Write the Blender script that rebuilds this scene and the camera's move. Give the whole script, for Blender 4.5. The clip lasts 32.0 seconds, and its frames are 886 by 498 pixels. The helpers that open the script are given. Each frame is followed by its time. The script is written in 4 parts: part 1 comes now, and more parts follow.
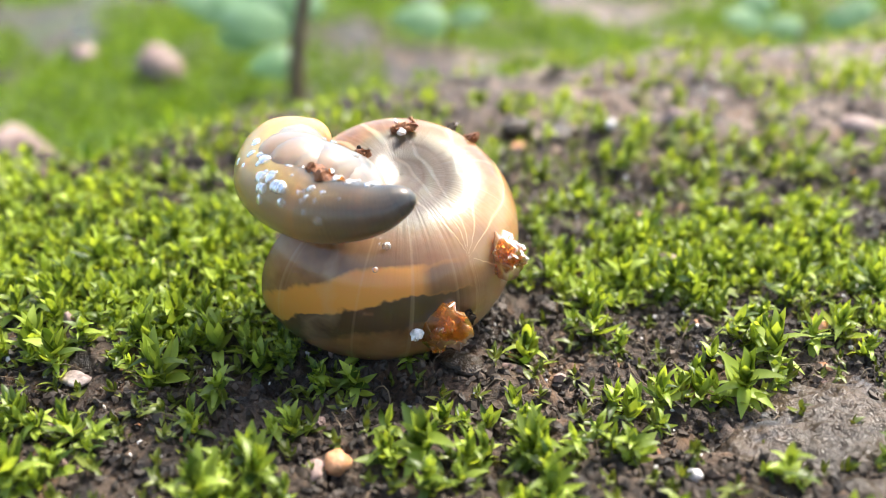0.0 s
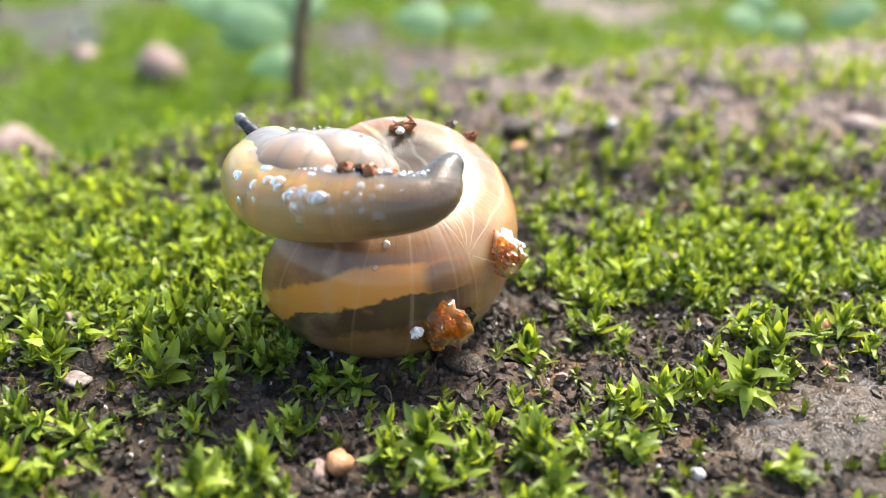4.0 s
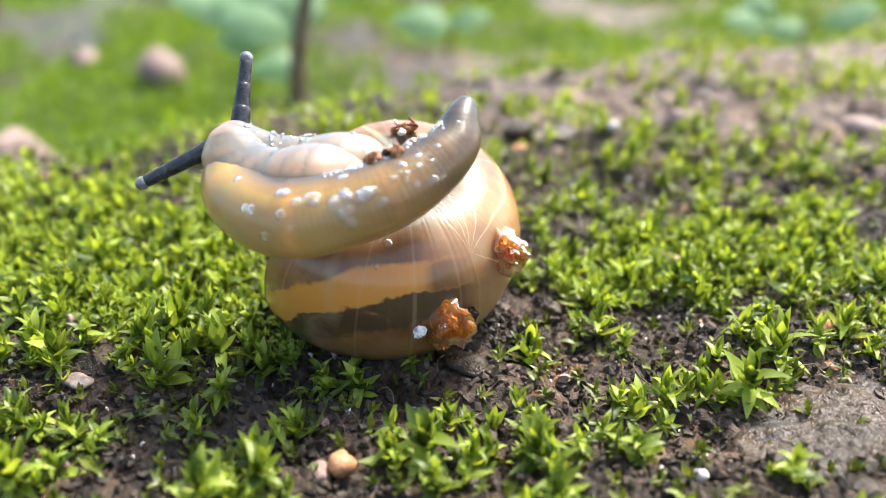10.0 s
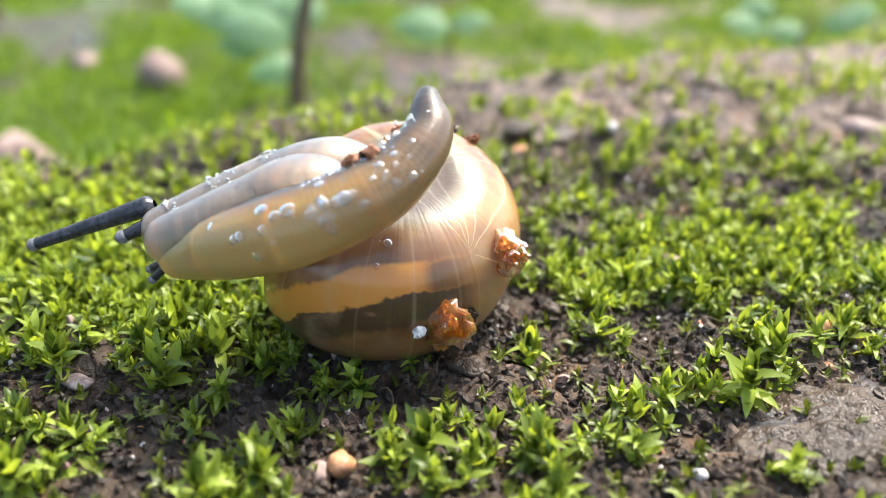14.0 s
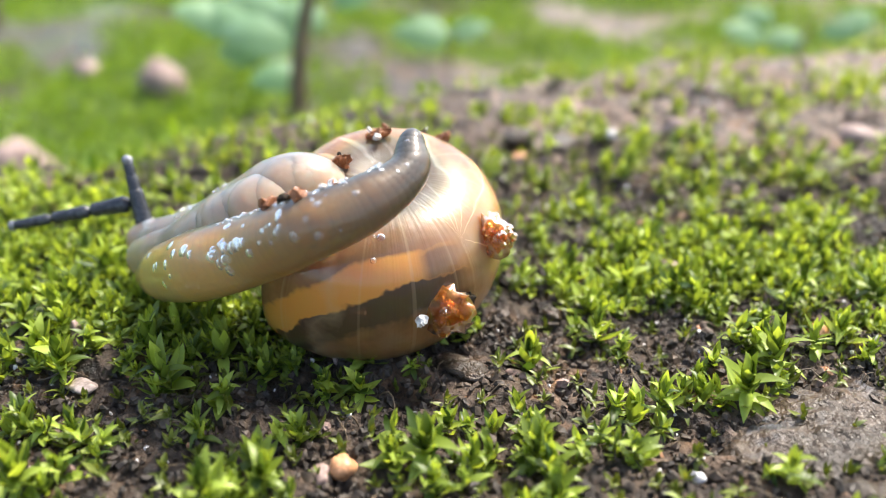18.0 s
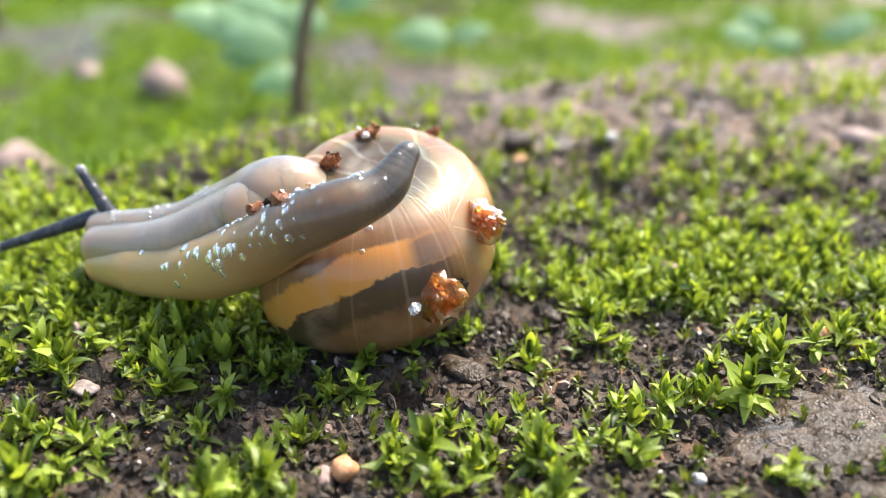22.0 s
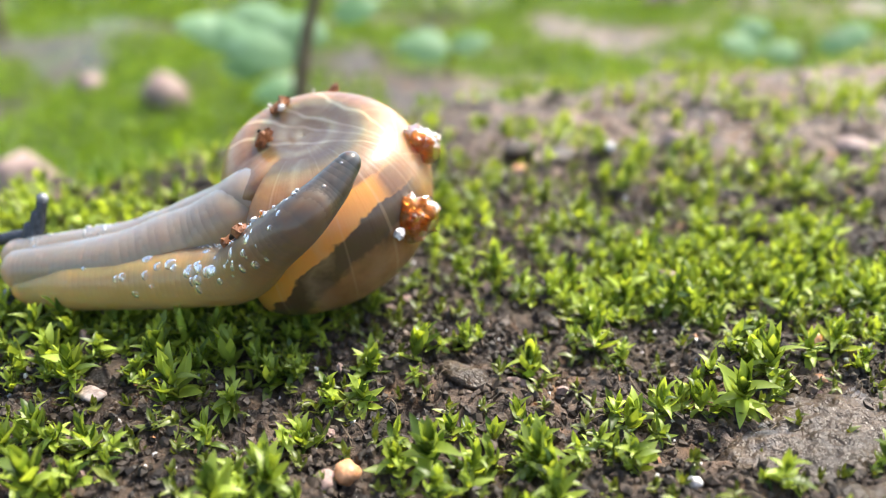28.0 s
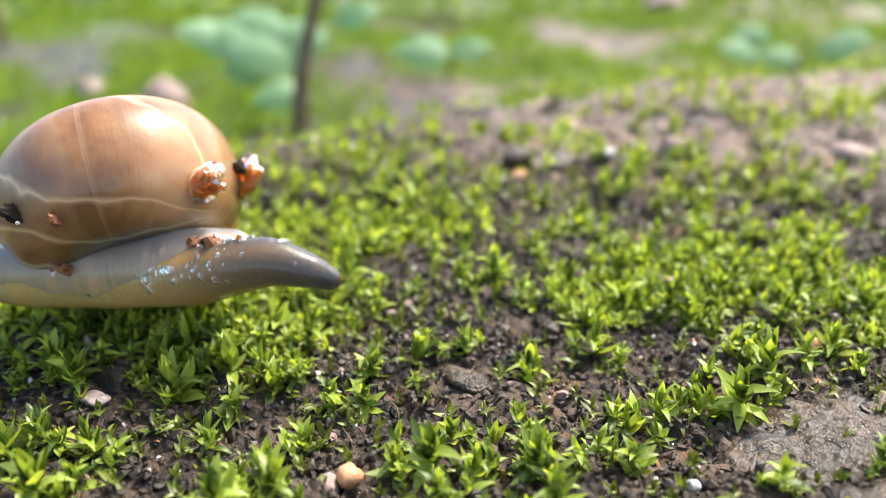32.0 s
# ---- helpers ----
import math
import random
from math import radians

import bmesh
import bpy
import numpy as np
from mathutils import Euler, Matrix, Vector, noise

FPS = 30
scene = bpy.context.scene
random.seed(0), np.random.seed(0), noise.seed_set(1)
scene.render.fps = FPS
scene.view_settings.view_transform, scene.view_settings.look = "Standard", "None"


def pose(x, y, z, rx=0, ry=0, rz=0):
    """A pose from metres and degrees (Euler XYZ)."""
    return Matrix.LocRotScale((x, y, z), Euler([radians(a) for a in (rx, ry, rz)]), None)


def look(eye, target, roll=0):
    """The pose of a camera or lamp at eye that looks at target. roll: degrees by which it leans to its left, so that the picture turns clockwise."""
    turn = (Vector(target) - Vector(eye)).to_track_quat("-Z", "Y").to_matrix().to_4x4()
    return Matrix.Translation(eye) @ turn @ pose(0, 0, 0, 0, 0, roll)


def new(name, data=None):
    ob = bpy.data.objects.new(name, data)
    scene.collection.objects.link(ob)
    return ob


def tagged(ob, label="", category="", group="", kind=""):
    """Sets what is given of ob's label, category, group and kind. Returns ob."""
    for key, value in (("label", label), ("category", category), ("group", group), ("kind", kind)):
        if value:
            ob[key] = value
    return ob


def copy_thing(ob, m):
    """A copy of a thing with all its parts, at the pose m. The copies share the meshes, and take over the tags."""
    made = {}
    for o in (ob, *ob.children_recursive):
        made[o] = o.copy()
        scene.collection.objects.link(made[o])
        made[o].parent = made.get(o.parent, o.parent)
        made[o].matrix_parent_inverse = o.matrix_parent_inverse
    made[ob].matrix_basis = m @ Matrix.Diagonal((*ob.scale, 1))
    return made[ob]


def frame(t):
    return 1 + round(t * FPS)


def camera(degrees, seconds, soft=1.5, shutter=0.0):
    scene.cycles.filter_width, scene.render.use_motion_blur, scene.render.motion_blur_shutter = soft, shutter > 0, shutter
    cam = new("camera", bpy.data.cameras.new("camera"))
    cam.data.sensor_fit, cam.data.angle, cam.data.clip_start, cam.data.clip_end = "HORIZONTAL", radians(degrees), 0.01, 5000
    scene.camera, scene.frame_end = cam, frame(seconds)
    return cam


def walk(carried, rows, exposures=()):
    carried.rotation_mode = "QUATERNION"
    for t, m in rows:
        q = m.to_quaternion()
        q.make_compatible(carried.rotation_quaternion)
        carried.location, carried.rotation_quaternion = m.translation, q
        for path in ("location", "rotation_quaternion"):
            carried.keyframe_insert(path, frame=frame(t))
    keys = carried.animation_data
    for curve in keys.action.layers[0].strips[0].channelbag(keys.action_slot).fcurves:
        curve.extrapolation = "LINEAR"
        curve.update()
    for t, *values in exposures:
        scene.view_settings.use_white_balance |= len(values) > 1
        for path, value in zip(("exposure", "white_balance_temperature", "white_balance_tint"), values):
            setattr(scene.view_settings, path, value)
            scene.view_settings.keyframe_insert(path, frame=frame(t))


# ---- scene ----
MM = 0.001  # the place is a hand's width across: plans below are in millimetres


def cam_pose(x, y, z, rx, ry, rz):
    return pose(x * MM, y * MM, z * MM, rx, ry, rz)


cam = camera(60, 32.0, soft=1.0)
cam.data.dof.use_dof = True
cam.data.dof.focus_distance = 0.042
cam.data.dof.aperture_fstop = 27.0
cam.data.dof.aperture_blades = 0
walk(cam, [
    (0, cam_pose(2.700, -37.400, 26.700, 62.000, -0.000, 0.000)),
    (1, cam_pose(2.675, -37.540, 26.777, 62.083, 0.029, 0.005)),
    (2, cam_pose(2.653, -37.512, 26.737, 62.098, 0.080, -0.011)),
    (3, cam_pose(2.683, -37.433, 26.701, 62.049, 0.130, 0.006)),
    (3.5, cam_pose(2.701, -37.421, 26.677, 62.050, 0.147, 0.011)),
    (5.5, cam_pose(2.581, -37.187, 26.392, 61.947, 0.165, -0.010)),
    (6, cam_pose(2.596, -37.207, 26.385, 61.986, 0.191, -0.015)),
    (7, cam_pose(2.575, -37.301, 26.413, 62.105, 0.231, -0.014)),
    (8, cam_pose(2.519, -37.318, 26.428, 62.210, 0.221, -0.020)),
    (9, cam_pose(2.543, -37.357, 26.473, 62.263, 0.207, -0.023)),
    (10, cam_pose(2.566, -37.377, 26.476, 62.284, 0.201, -0.021)),
    (11, cam_pose(2.586, -37.355, 26.442, 62.319, 0.222, -0.055)),
    (12, cam_pose(2.662, -37.415, 26.412, 62.366, 0.259, -0.055)),
    (13, cam_pose(2.635, -37.401, 26.385, 62.354, 0.228, -0.036)),
    (14, cam_pose(2.605, -37.504, 26.397, 62.505, 0.263, -0.049)),
    (14.5, cam_pose(2.630, -37.578, 26.393, 62.590, 0.293, -0.055)),
    (16.5, cam_pose(2.574, -37.841, 26.527, 62.936, 0.274, -0.045)),
    (17, cam_pose(2.594, -37.903, 26.566, 62.951, 0.272, -0.036)),
    (18, cam_pose(2.556, -37.960, 26.563, 63.014, 0.245, -0.049)),
    (19, cam_pose(2.525, -37.967, 26.543, 63.054, 0.257, -0.048)),
    (20, cam_pose(2.545, -38.122, 26.608, 63.169, 0.273, -0.104)),
    (21, cam_pose(2.525, -38.113, 26.597, 63.177, 0.260, -0.114)),
    (22, cam_pose(2.521, -38.107, 26.597, 63.225, 0.296, -0.049)),
    (23, cam_pose(2.553, -38.271, 26.628, 63.351, 0.332, -0.012)),
    (24, cam_pose(2.523, -38.286, 26.610, 63.361, 0.301, -0.011)),
    (25, cam_pose(2.500, -38.348, 26.673, 63.408, 0.277, -0.005)),
    (25.5, cam_pose(2.499, -38.366, 26.688, 63.436, 0.272, -0.002)),
    (27.5, cam_pose(2.530, -38.827, 26.856, 63.890, 0.374, 0.001)),
    (28, cam_pose(2.518, -38.876, 26.896, 63.916, 0.362, -0.021)),
    (29, cam_pose(2.465, -38.967, 26.998, 63.977, 0.313, -0.066)),
    (30, cam_pose(2.431, -38.992, 27.034, 64.014, 0.290, -0.057)),
    (31, cam_pose(2.443, -39.169, 27.100, 64.169, 0.327, -0.050)),
    (32, cam_pose(2.436, -39.291, 27.160, 64.270, 0.352, -0.077)),
], exposures=((0, 1.62, 6800, 9), (32, 1.62, 6800, 9)))

# ---- light: bright overcast day, brighter from behind the snail ----
world = bpy.data.worlds.new("overcast_sky")
scene.world = world
world.use_nodes = True
wn = world.node_tree
sky = wn.nodes.new("ShaderNodeTexSky")
sky.sky_type = "NISHITA"
sky.sun_disc = False
sky.sun_elevation = radians(56)
sky.sun_rotation = radians(45)
sky.dust_density = 3.0
wn.nodes["Background"].inputs["Strength"].default_value = 0.12
wn.links.new(sky.outputs["Color"], wn.nodes["Background"].inputs["Color"])
sun_data = bpy.data.lights.new("sun", "SUN")
sun_data.energy = 2.5
sun_data.angle = radians(9)
sun_data.color = (1.0, 0.96, 0.9)
sun = new("sun", sun_data)
sun.matrix_world = look((0.24, 0.24, 0.5), (0, 0, 0))

# ---- materials ----


def nodes_of(name):
    m = bpy.data.materials.new(name)
    m.use_nodes = True
    nt = m.node_tree
    return m, nt, nt.nodes["Principled BSDF"]


def add(nt, kind, **inputs):
    n = nt.nodes.new(kind)
    for key, value in inputs.items():
        n.inputs[key.replace("_", " ")].default_value = value
    return n


def ramp(nt, source, stops):
    r = nt.nodes.new("ShaderNodeValToRGB")
    els = r.color_ramp.elements
    while len(els) < len(stops):
        els.new(0.5)
    for e, (p, c) in zip(els, stops):
        e.position, e.color = p, (*c, 1)
    nt.links.new(source, r.inputs["Fac"])
    return r.outputs["Color"]


def noise_of(nt, scale, detail=4.0, rough=0.6, where="Object"):
    tc = nt.nodes.new("ShaderNodeTexCoord")
    n = add(nt, "ShaderNodeTexNoise", Scale=scale, Detail=detail, Roughness=rough)
    nt.links.new(tc.outputs[where], n.inputs["Vector"])
    return n.outputs["Fac"]


def mixed(nt, fac, a, b, blend="MIX"):
    m = nt.nodes.new("ShaderNodeMix")
    m.data_type, m.blend_type = "RGBA", blend
    for sock, v in ((m.inputs[0], fac), (m.inputs[6], a), (m.inputs[7], b)):
        if hasattr(v, "is_linked"):
            nt.links.new(v, sock)
        elif isinstance(v, tuple):
            sock.default_value = (*v, 1)
        else:
            sock.default_value = v
    return m.outputs[2]


def bump(nt, bsdf, height, strength, distance):
    b = add(nt, "ShaderNodeBump", Strength=strength, Distance=distance)
    nt.links.new(height, b.inputs["Height"])
    nt.links.new(b.outputs["Normal"], bsdf.inputs["Normal"])


def speckled(name, stops, scale, rough=0.7, fine=4.0, relief=0.4, depth=0.0002, gloss=0.5):
    """A surface whose colour wanders through stops, with finer grains and relief. scale: cycles a metre."""
    m, nt, b = nodes_of(name)
    n1 = noise_of(nt, scale, 6.0, 0.65)
    n2 = noise_of(nt, scale * fine, 4.0, 0.7)
    col = ramp(nt, n1, stops)
    tone = ramp(nt, n2, [(0.3, (0.6, 0.6, 0.6)), (0.72, (1.35, 1.35, 1.35))])
    nt.links.new(mixed(nt, 1.0, col, tone, "MULTIPLY"), b.inputs["Base Color"])
    b.inputs["Roughness"].default_value = rough
    b.inputs["Specular IOR Level"].default_value = gloss
    bump(nt, b, n2, relief, depth)
    return m


def leafy(name, dark, light, translucency=0.35, rough=0.4, island=False):
    """A thin leaf: gloss on top, and light coming through from behind."""
    m, nt, b = nodes_of(name)
    if island:
        geo = nt.nodes.new("ShaderNodeNewGeometry")
        rnd = geo.outputs["Random Per Island"]
    else:
        rnd = nt.nodes.new("ShaderNodeObjectInfo").outputs["Random"]
    col = mixed(nt, rnd, dark, light)
    n1 = noise_of(nt, 900.0, 3.0)
    col = mixed(nt, 1.0, col, ramp(nt, n1, [(0.3, (0.7, 0.75, 0.6)), (0.7, (1.25, 1.2, 1.2))]), "MULTIPLY")
    nt.links.new(col, b.inputs["Base Color"])
    b.inputs["Roughness"].default_value = rough
    tr = nt.nodes.new("ShaderNodeBsdfTranslucent")
    nt.links.new(mixed(nt, 1.0, col, (1.5, 1.35, 0.6), "MULTIPLY"), tr.inputs["Color"])
    mx = nt.nodes.new("ShaderNodeMixShader")
    mx.inputs[0].default_value = translucency
    nt.links.new(b.outputs[0], mx.inputs[1])
    nt.links.new(tr.outputs[0], mx.inputs[2])
    nt.links.new(mx.outputs[0], nt.nodes["Material Output"].inputs["Surface"])
    return m


def soil_material():
    """Wet dark humus, drier grey-tan soil, rusty stains and pale mineral grains."""
    m, nt, b = nodes_of("wet_soil")
    big = noise_of(nt, 70.0, 5.0, 0.6)
    mid = noise_of(nt, 420.0, 6.0, 0.7)
    fine = noise_of(nt, 2200.0, 4.0, 0.75)
    dark = ramp(nt, mid, [(0.36, (0.004, 0.0025, 0.0015)), (0.5, (0.026, 0.0155, 0.009)), (0.66, (0.12, 0.08, 0.048))])
    dry = ramp(nt, mid, [(0.36, (0.01, 0.0065, 0.004)), (0.5, (0.13, 0.085, 0.06)), (0.66, (0.46, 0.34, 0.27))])
    drier = nt.nodes.new("ShaderNodeAttribute")
    drier.attribute_name = "dry"
    patch = mixed(nt, 1.0, ramp(nt, big, [(0.46, (0, 0, 0)), (0.66, (0.45, 0.45, 0.45))]), drier.outputs["Color"], "ADD")
    col = mixed(nt, patch, dark, dry)
    rust = noise_of(nt, 160.0, 4.0, 0.6)
    col = mixed(nt, ramp(nt, rust, [(0.56, (0, 0, 0)), (0.68, (0.7, 0.7, 0.7))]), col, (0.24, 0.13, 0.06))
    col = mixed(nt, 1.0, col, ramp(nt, fine, [(0.3, (0.45, 0.45, 0.45)), (0.7, (1.5, 1.48, 1.45))]), "MULTIPLY")
    film = nt.nodes.new("ShaderNodeAttribute")
    film.attribute_name = "film"
    col = mixed(nt, film.outputs["Fac"], col, mixed(nt, mid, (0.03, 0.05, 0.006), (0.12, 0.2, 0.015)))
    nt.links.new(col, b.inputs["Base Color"])
    wet = ramp(nt, big, [(0.38, (0.2, 0.2, 0.2)), (0.6, (0.62, 0.62, 0.62))])
    nt.links.new(wet, b.inputs["Roughness"])
    bump(nt, b, fine, 1.0, 0.0004)
    return m


SOIL = soil_material()
ROCK = speckled("wet_rock", [(0.32, (0.016, 0.011, 0.007)), (0.45, (0.048, 0.032, 0.018)), (0.55, (0.08, 0.054, 0.034)), (0.62, (0.055, 0.055, 0.063)), (0.75, (0.24, 0.25, 0.28))], 170, 0.34, 6.0, 1.0, 0.0005)
CRUMB = speckled("soil_crumbs", [(0.35, (0.01, 0.007, 0.0045)), (0.5, (0.04, 0.028, 0.018)), (0.7, (0.17, 0.12, 0.085))], 350, 0.6, 5.0, 0.5)
PINK = speckled("pink_stone", [(0.35, (0.2, 0.125, 0.105)), (0.65, (0.44, 0.32, 0.28))], 600, 0.6, 4.0, 0.5)
ORANGE = speckled("orange_stone", [(0.35, (0.55, 0.24, 0.1)), (0.65, (0.75, 0.42, 0.24))], 500, 0.35, 4.0, 0.4)
PALE = speckled("pale_stone", [(0.35, (0.2, 0.15, 0.13)), (0.65, (0.42, 0.35, 0.32))], 700, 0.7, 4.0, 0.6)
FIBRE = speckled("root_fibre", [(0.35, (0.05, 0.035, 0.02)), (0.65, (0.18, 0.13, 0.08))], 900, 0.6)
WHITE = speckled("white_stone", [(0.35, (0.6, 0.56, 0.52)), (0.65, (0.8, 0.78, 0.76))], 500, 0.45, 4.0, 0.4)
DARKCHIP = speckled("dark_chip", [(0.35, (0.012, 0.01, 0.008)), (0.65, (0.05, 0.035, 0.02))], 900, 0.75, 4.0, 0.3, 0.0002, 0.15)
RUST = speckled("rust_soil", [(0.35, (0.16, 0.05, 0.02)), (0.65, (0.4, 0.16, 0.06))], 900, 0.45, 4.0, 0.6)
MOSS = leafy("moss_leaf", (0.05, 0.1, 0.018), (0.5, 0.63, 0.115), 0.45)
MOSS_STUFF = leafy("moss_carpet", (0.05, 0.1, 0.018), (0.5, 0.63, 0.115), 0.45, island=True)
MOSS_FLOOR = leafy("moss_floor", (0.045, 0.12, 0.008), (0.3, 0.46, 0.03), 0.35, 0.6, island=True)
MOSS_OLD = leafy("moss_old", (0.07, 0.1, 0.014), (0.2, 0.24, 0.04), 0.25, island=True)
HERB = leafy("herb_leaf", (0.16, 0.31, 0.16), (0.3, 0.47, 0.29), 0.3, 0.4)
STEM = speckled("plant_stem", [(0.35, (0.12, 0.08, 0.05)), (0.65, (0.24, 0.17, 0.11))], 300, 0.6)


def amber():
    m, nt, b = nodes_of("amber_crystal")
    n1 = noise_of(nt, 900.0, 4.0)
    nt.links.new(ramp(nt, n1, [(0.35, (0.5, 0.13, 0.015)), (0.5, (0.78, 0.28, 0.035)), (0.7, (0.82, 0.42, 0.13))]), b.inputs["Base Color"])
    b.inputs["Roughness"].default_value = 0.18
    b.inputs["Transmission Weight"].default_value = 0.8
    b.inputs["IOR"].default_value = 1.35
    b.inputs["Subsurface Weight"].default_value = 0.2
    b.inputs["Subsurface Radius"].default_value = (0.0012, 0.0006, 0.0003)
    b.inputs["Subsurface Scale"].default_value = 1.0
    return m


AMBER = amber()


def bubble_material():
    m, nt, b = nodes_of("slime_bubble")
    b.inputs["Base Color"].default_value = (0.95, 0.97, 0.97, 1)
    b.inputs["Roughness"].default_value = 0.04
    b.inputs["Transmission Weight"].default_value = 0.9
    b.inputs["IOR"].default_value = 1.33
    return m


BUBBLE = bubble_material()


def skin_material(name, back, sole, tail, edge=0.36):
    """Wet, slightly see-through skin: grey back, pale sole, darker towards the tail."""
    m, nt, b = nodes_of(name)
    side = nt.nodes.new("ShaderNodeAttribute")
    side.attribute_name = "side"
    tone = nt.nodes.new("ShaderNodeAttribute")
    tone.attribute_name = "tone"
    n1 = noise_of(nt, 700.0, 4.0)
    col = ramp(nt, side.outputs["Fac"], [(0.0, back), (0.1, back), (edge, sole), (1.0, sole)])
    col = mixed(nt, tone.outputs["Fac"], col, tail)
    col = mixed(nt, 1.0, col, ramp(nt, n1, [(0.3, (0.96, 0.96, 0.96)), (0.7, (1.04, 1.04, 1.04))]), "MULTIPLY")
    nt.links.new(col, b.inputs["Base Color"])
    b.inputs["Roughness"].default_value = 0.42
    b.inputs["Specular IOR Level"].default_value = 0.25
    b.inputs["Subsurface Weight"].default_value = 0.85
    b.inputs["Subsurface Radius"].default_value = (0.002, 0.0011, 0.0007)
    b.inputs["Subsurface Scale"].default_value = 1.0
    b.inputs["Coat Weight"].default_value = 0.8
    b.inputs["Coat Roughness"].default_value = 0.04
    place = nt.nodes.new("ShaderNodeNewGeometry")
    ripple = add(nt, "ShaderNodeTexNoise", Scale=900.0, Detail=2.0)
    nt.links.new(place.outputs["Position"], ripple.inputs["Vector"])
    bump(nt, b, ripple.outputs["Fac"], 0.16, 0.0002)
    nt.links.new(b.inputs["Normal"].links[0].from_socket, b.inputs["Coat Normal"])
    return m


SKIN = skin_material("snail_skin", (0.07, 0.066, 0.062), (0.82, 0.4, 0.125), (0.05, 0.05, 0.048))
NECK = skin_material("snail_neck_skin", (0.23, 0.21, 0.205), (0.62, 0.37, 0.17), (0.2, 0.19, 0.19), 0.9)
TENTACLE = speckled("tentacle_skin", [(0.35, (0.02, 0.022, 0.027)), (0.65, (0.06, 0.065, 0.075))], 900, 0.25, 4.0, 0.3, 0.0001)
EYE = speckled("tentacle_tip", [(0.35, (0.12, 0.13, 0.14)), (0.65, (0.3, 0.31, 0.33))], 900, 0.15, 4.0, 0.2, 0.0001)


def shell_material():
    """Thin glossy horn: amber brown, the orange and dark bands of the body showing through below the shoulder."""
    m, nt, b = nodes_of("snail_shell")
    at = {}
    for key in ("turn", "band", "vein"):
        n = nt.nodes.new("ShaderNodeAttribute")
        n.attribute_name = key
        at[key] = n.outputs["Fac"]
    n1 = noise_of(nt, 210.0, 4.0)
    base = ramp(nt, n1, [(0.34, (0.2, 0.09, 0.03)), (0.5, (0.34, 0.172, 0.066)), (0.66, (0.45, 0.265, 0.125))])
    smoky = ramp(nt, noise_of(nt, 95.0, 3.0, 0.5), [(0.5, (0, 0, 0)), (0.62, (0.6, 0.6, 0.6))])
    base = mixed(nt, smoky, base, (0.1, 0.055, 0.035))
    wob = add(nt, "ShaderNodeMath")
    wob.operation = "MULTIPLY_ADD"
    nt.links.new(at["band"], wob.inputs[0])
    wob.inputs[1].default_value = -0.1
    nt.links.new(mixed(nt, 1.0, ramp(nt, noise_of(nt, 420.0, 3.0), [(0.3, (0, 0, 0)), (0.7, (0.07, 0.07, 0.07))]), (1.0, 1.0, 1.0), "MULTIPLY"), wob.inputs[2])
    bands = ramp(nt, wob.outputs[0], [(0.0, (0, 0, 0)), (0.1, (0, 0, 0)), (0.135, (1, 0, 0)), (0.265, (1, 0, 0)), (0.28, (0, 1, 0)), (0.42, (0, 1, 0)), (0.45, (0, 0, 0)), (1.0, (0, 0, 0))])
    where = ramp(nt, at["turn"], [(0.0, (1, 1, 1)), (0.062, (1, 1, 1)), (0.07, (0, 0, 0)), (1.0, (0, 0, 0))])
    where_orange = ramp(nt, at["turn"], [(0.0, (1, 0, 0)), (0.05, (1, 0, 0)), (0.0535, (0, 0, 0)), (1.0, (0, 0, 0))])
    wrap = ramp(nt, at["turn"], [(0.0, (0, 0, 0)), (0.05, (0, 0, 0)), (0.0545, (0, 0.4, 0)), (0.06, (0, 0.4, 0)), (0.07, (0, 0, 0))])
    sep_all = nt.nodes.new("ShaderNodeSeparateColor")
    nt.links.new(bands, sep_all.inputs[0])
    sep = nt.nodes.new("ShaderNodeSeparateColor")
    nt.links.new(mixed(nt, sep_all.outputs[0], mixed(nt, 1.0, bands, where, "MULTIPLY"), mixed(nt, 1.0, wrap, where_orange, "ADD")), sep.inputs[0])
    col = mixed(nt, sep.outputs[0], base, (0.66, 0.3, 0.06))
    col = mixed(nt, sep.outputs[1], col, (0.085, 0.05, 0.027))
    vec = nt.nodes.new("ShaderNodeCombineXYZ")
    nt.links.new(at["turn"], vec.inputs[0])
    streak = add(nt, "ShaderNodeTexNoise", Scale=180.0, Detail=3.0)
    nt.links.new(vec.outputs[0], streak.inputs["Vector"])
    col = mixed(nt, ramp(nt, streak.outputs["Fac"], [(0.6, (0, 0, 0)), (0.66, (0.22, 0.22, 0.22))]), col, (0.6, 0.45, 0.28))
    # pale growth rests across the whorl, and vessels along it
    def hairlines(value, places, width, strength):
        stops = [(0.0, (0, 0, 0))]
        for p in places:
            stops += [(p - width, (0, 0, 0)), (p, (strength,) * 3), (p + width, (0, 0, 0))]
        return ramp(nt, value, stops)

    warp = add(nt, "ShaderNodeMath")
    warp.operation = "MULTIPLY_ADD"
    nt.links.new(n1, warp.inputs[0])
    warp.inputs[1].default_value = 0.03
    nt.links.new(at["turn"], warp.inputs[2])
    col = mixed(nt, hairlines(warp.outputs[0], (0.035, 0.095, 0.15, 0.21, 0.262, 0.33), 0.0025, 0.3), col, (0.55, 0.38, 0.22))
    along = add(nt, "ShaderNodeMath")
    along.operation = "MULTIPLY_ADD"
    nt.links.new(noise_of(nt, 260.0, 2.0), along.inputs[0])
    along.inputs[1].default_value = 0.07
    nt.links.new(at["vein"], along.inputs[2])
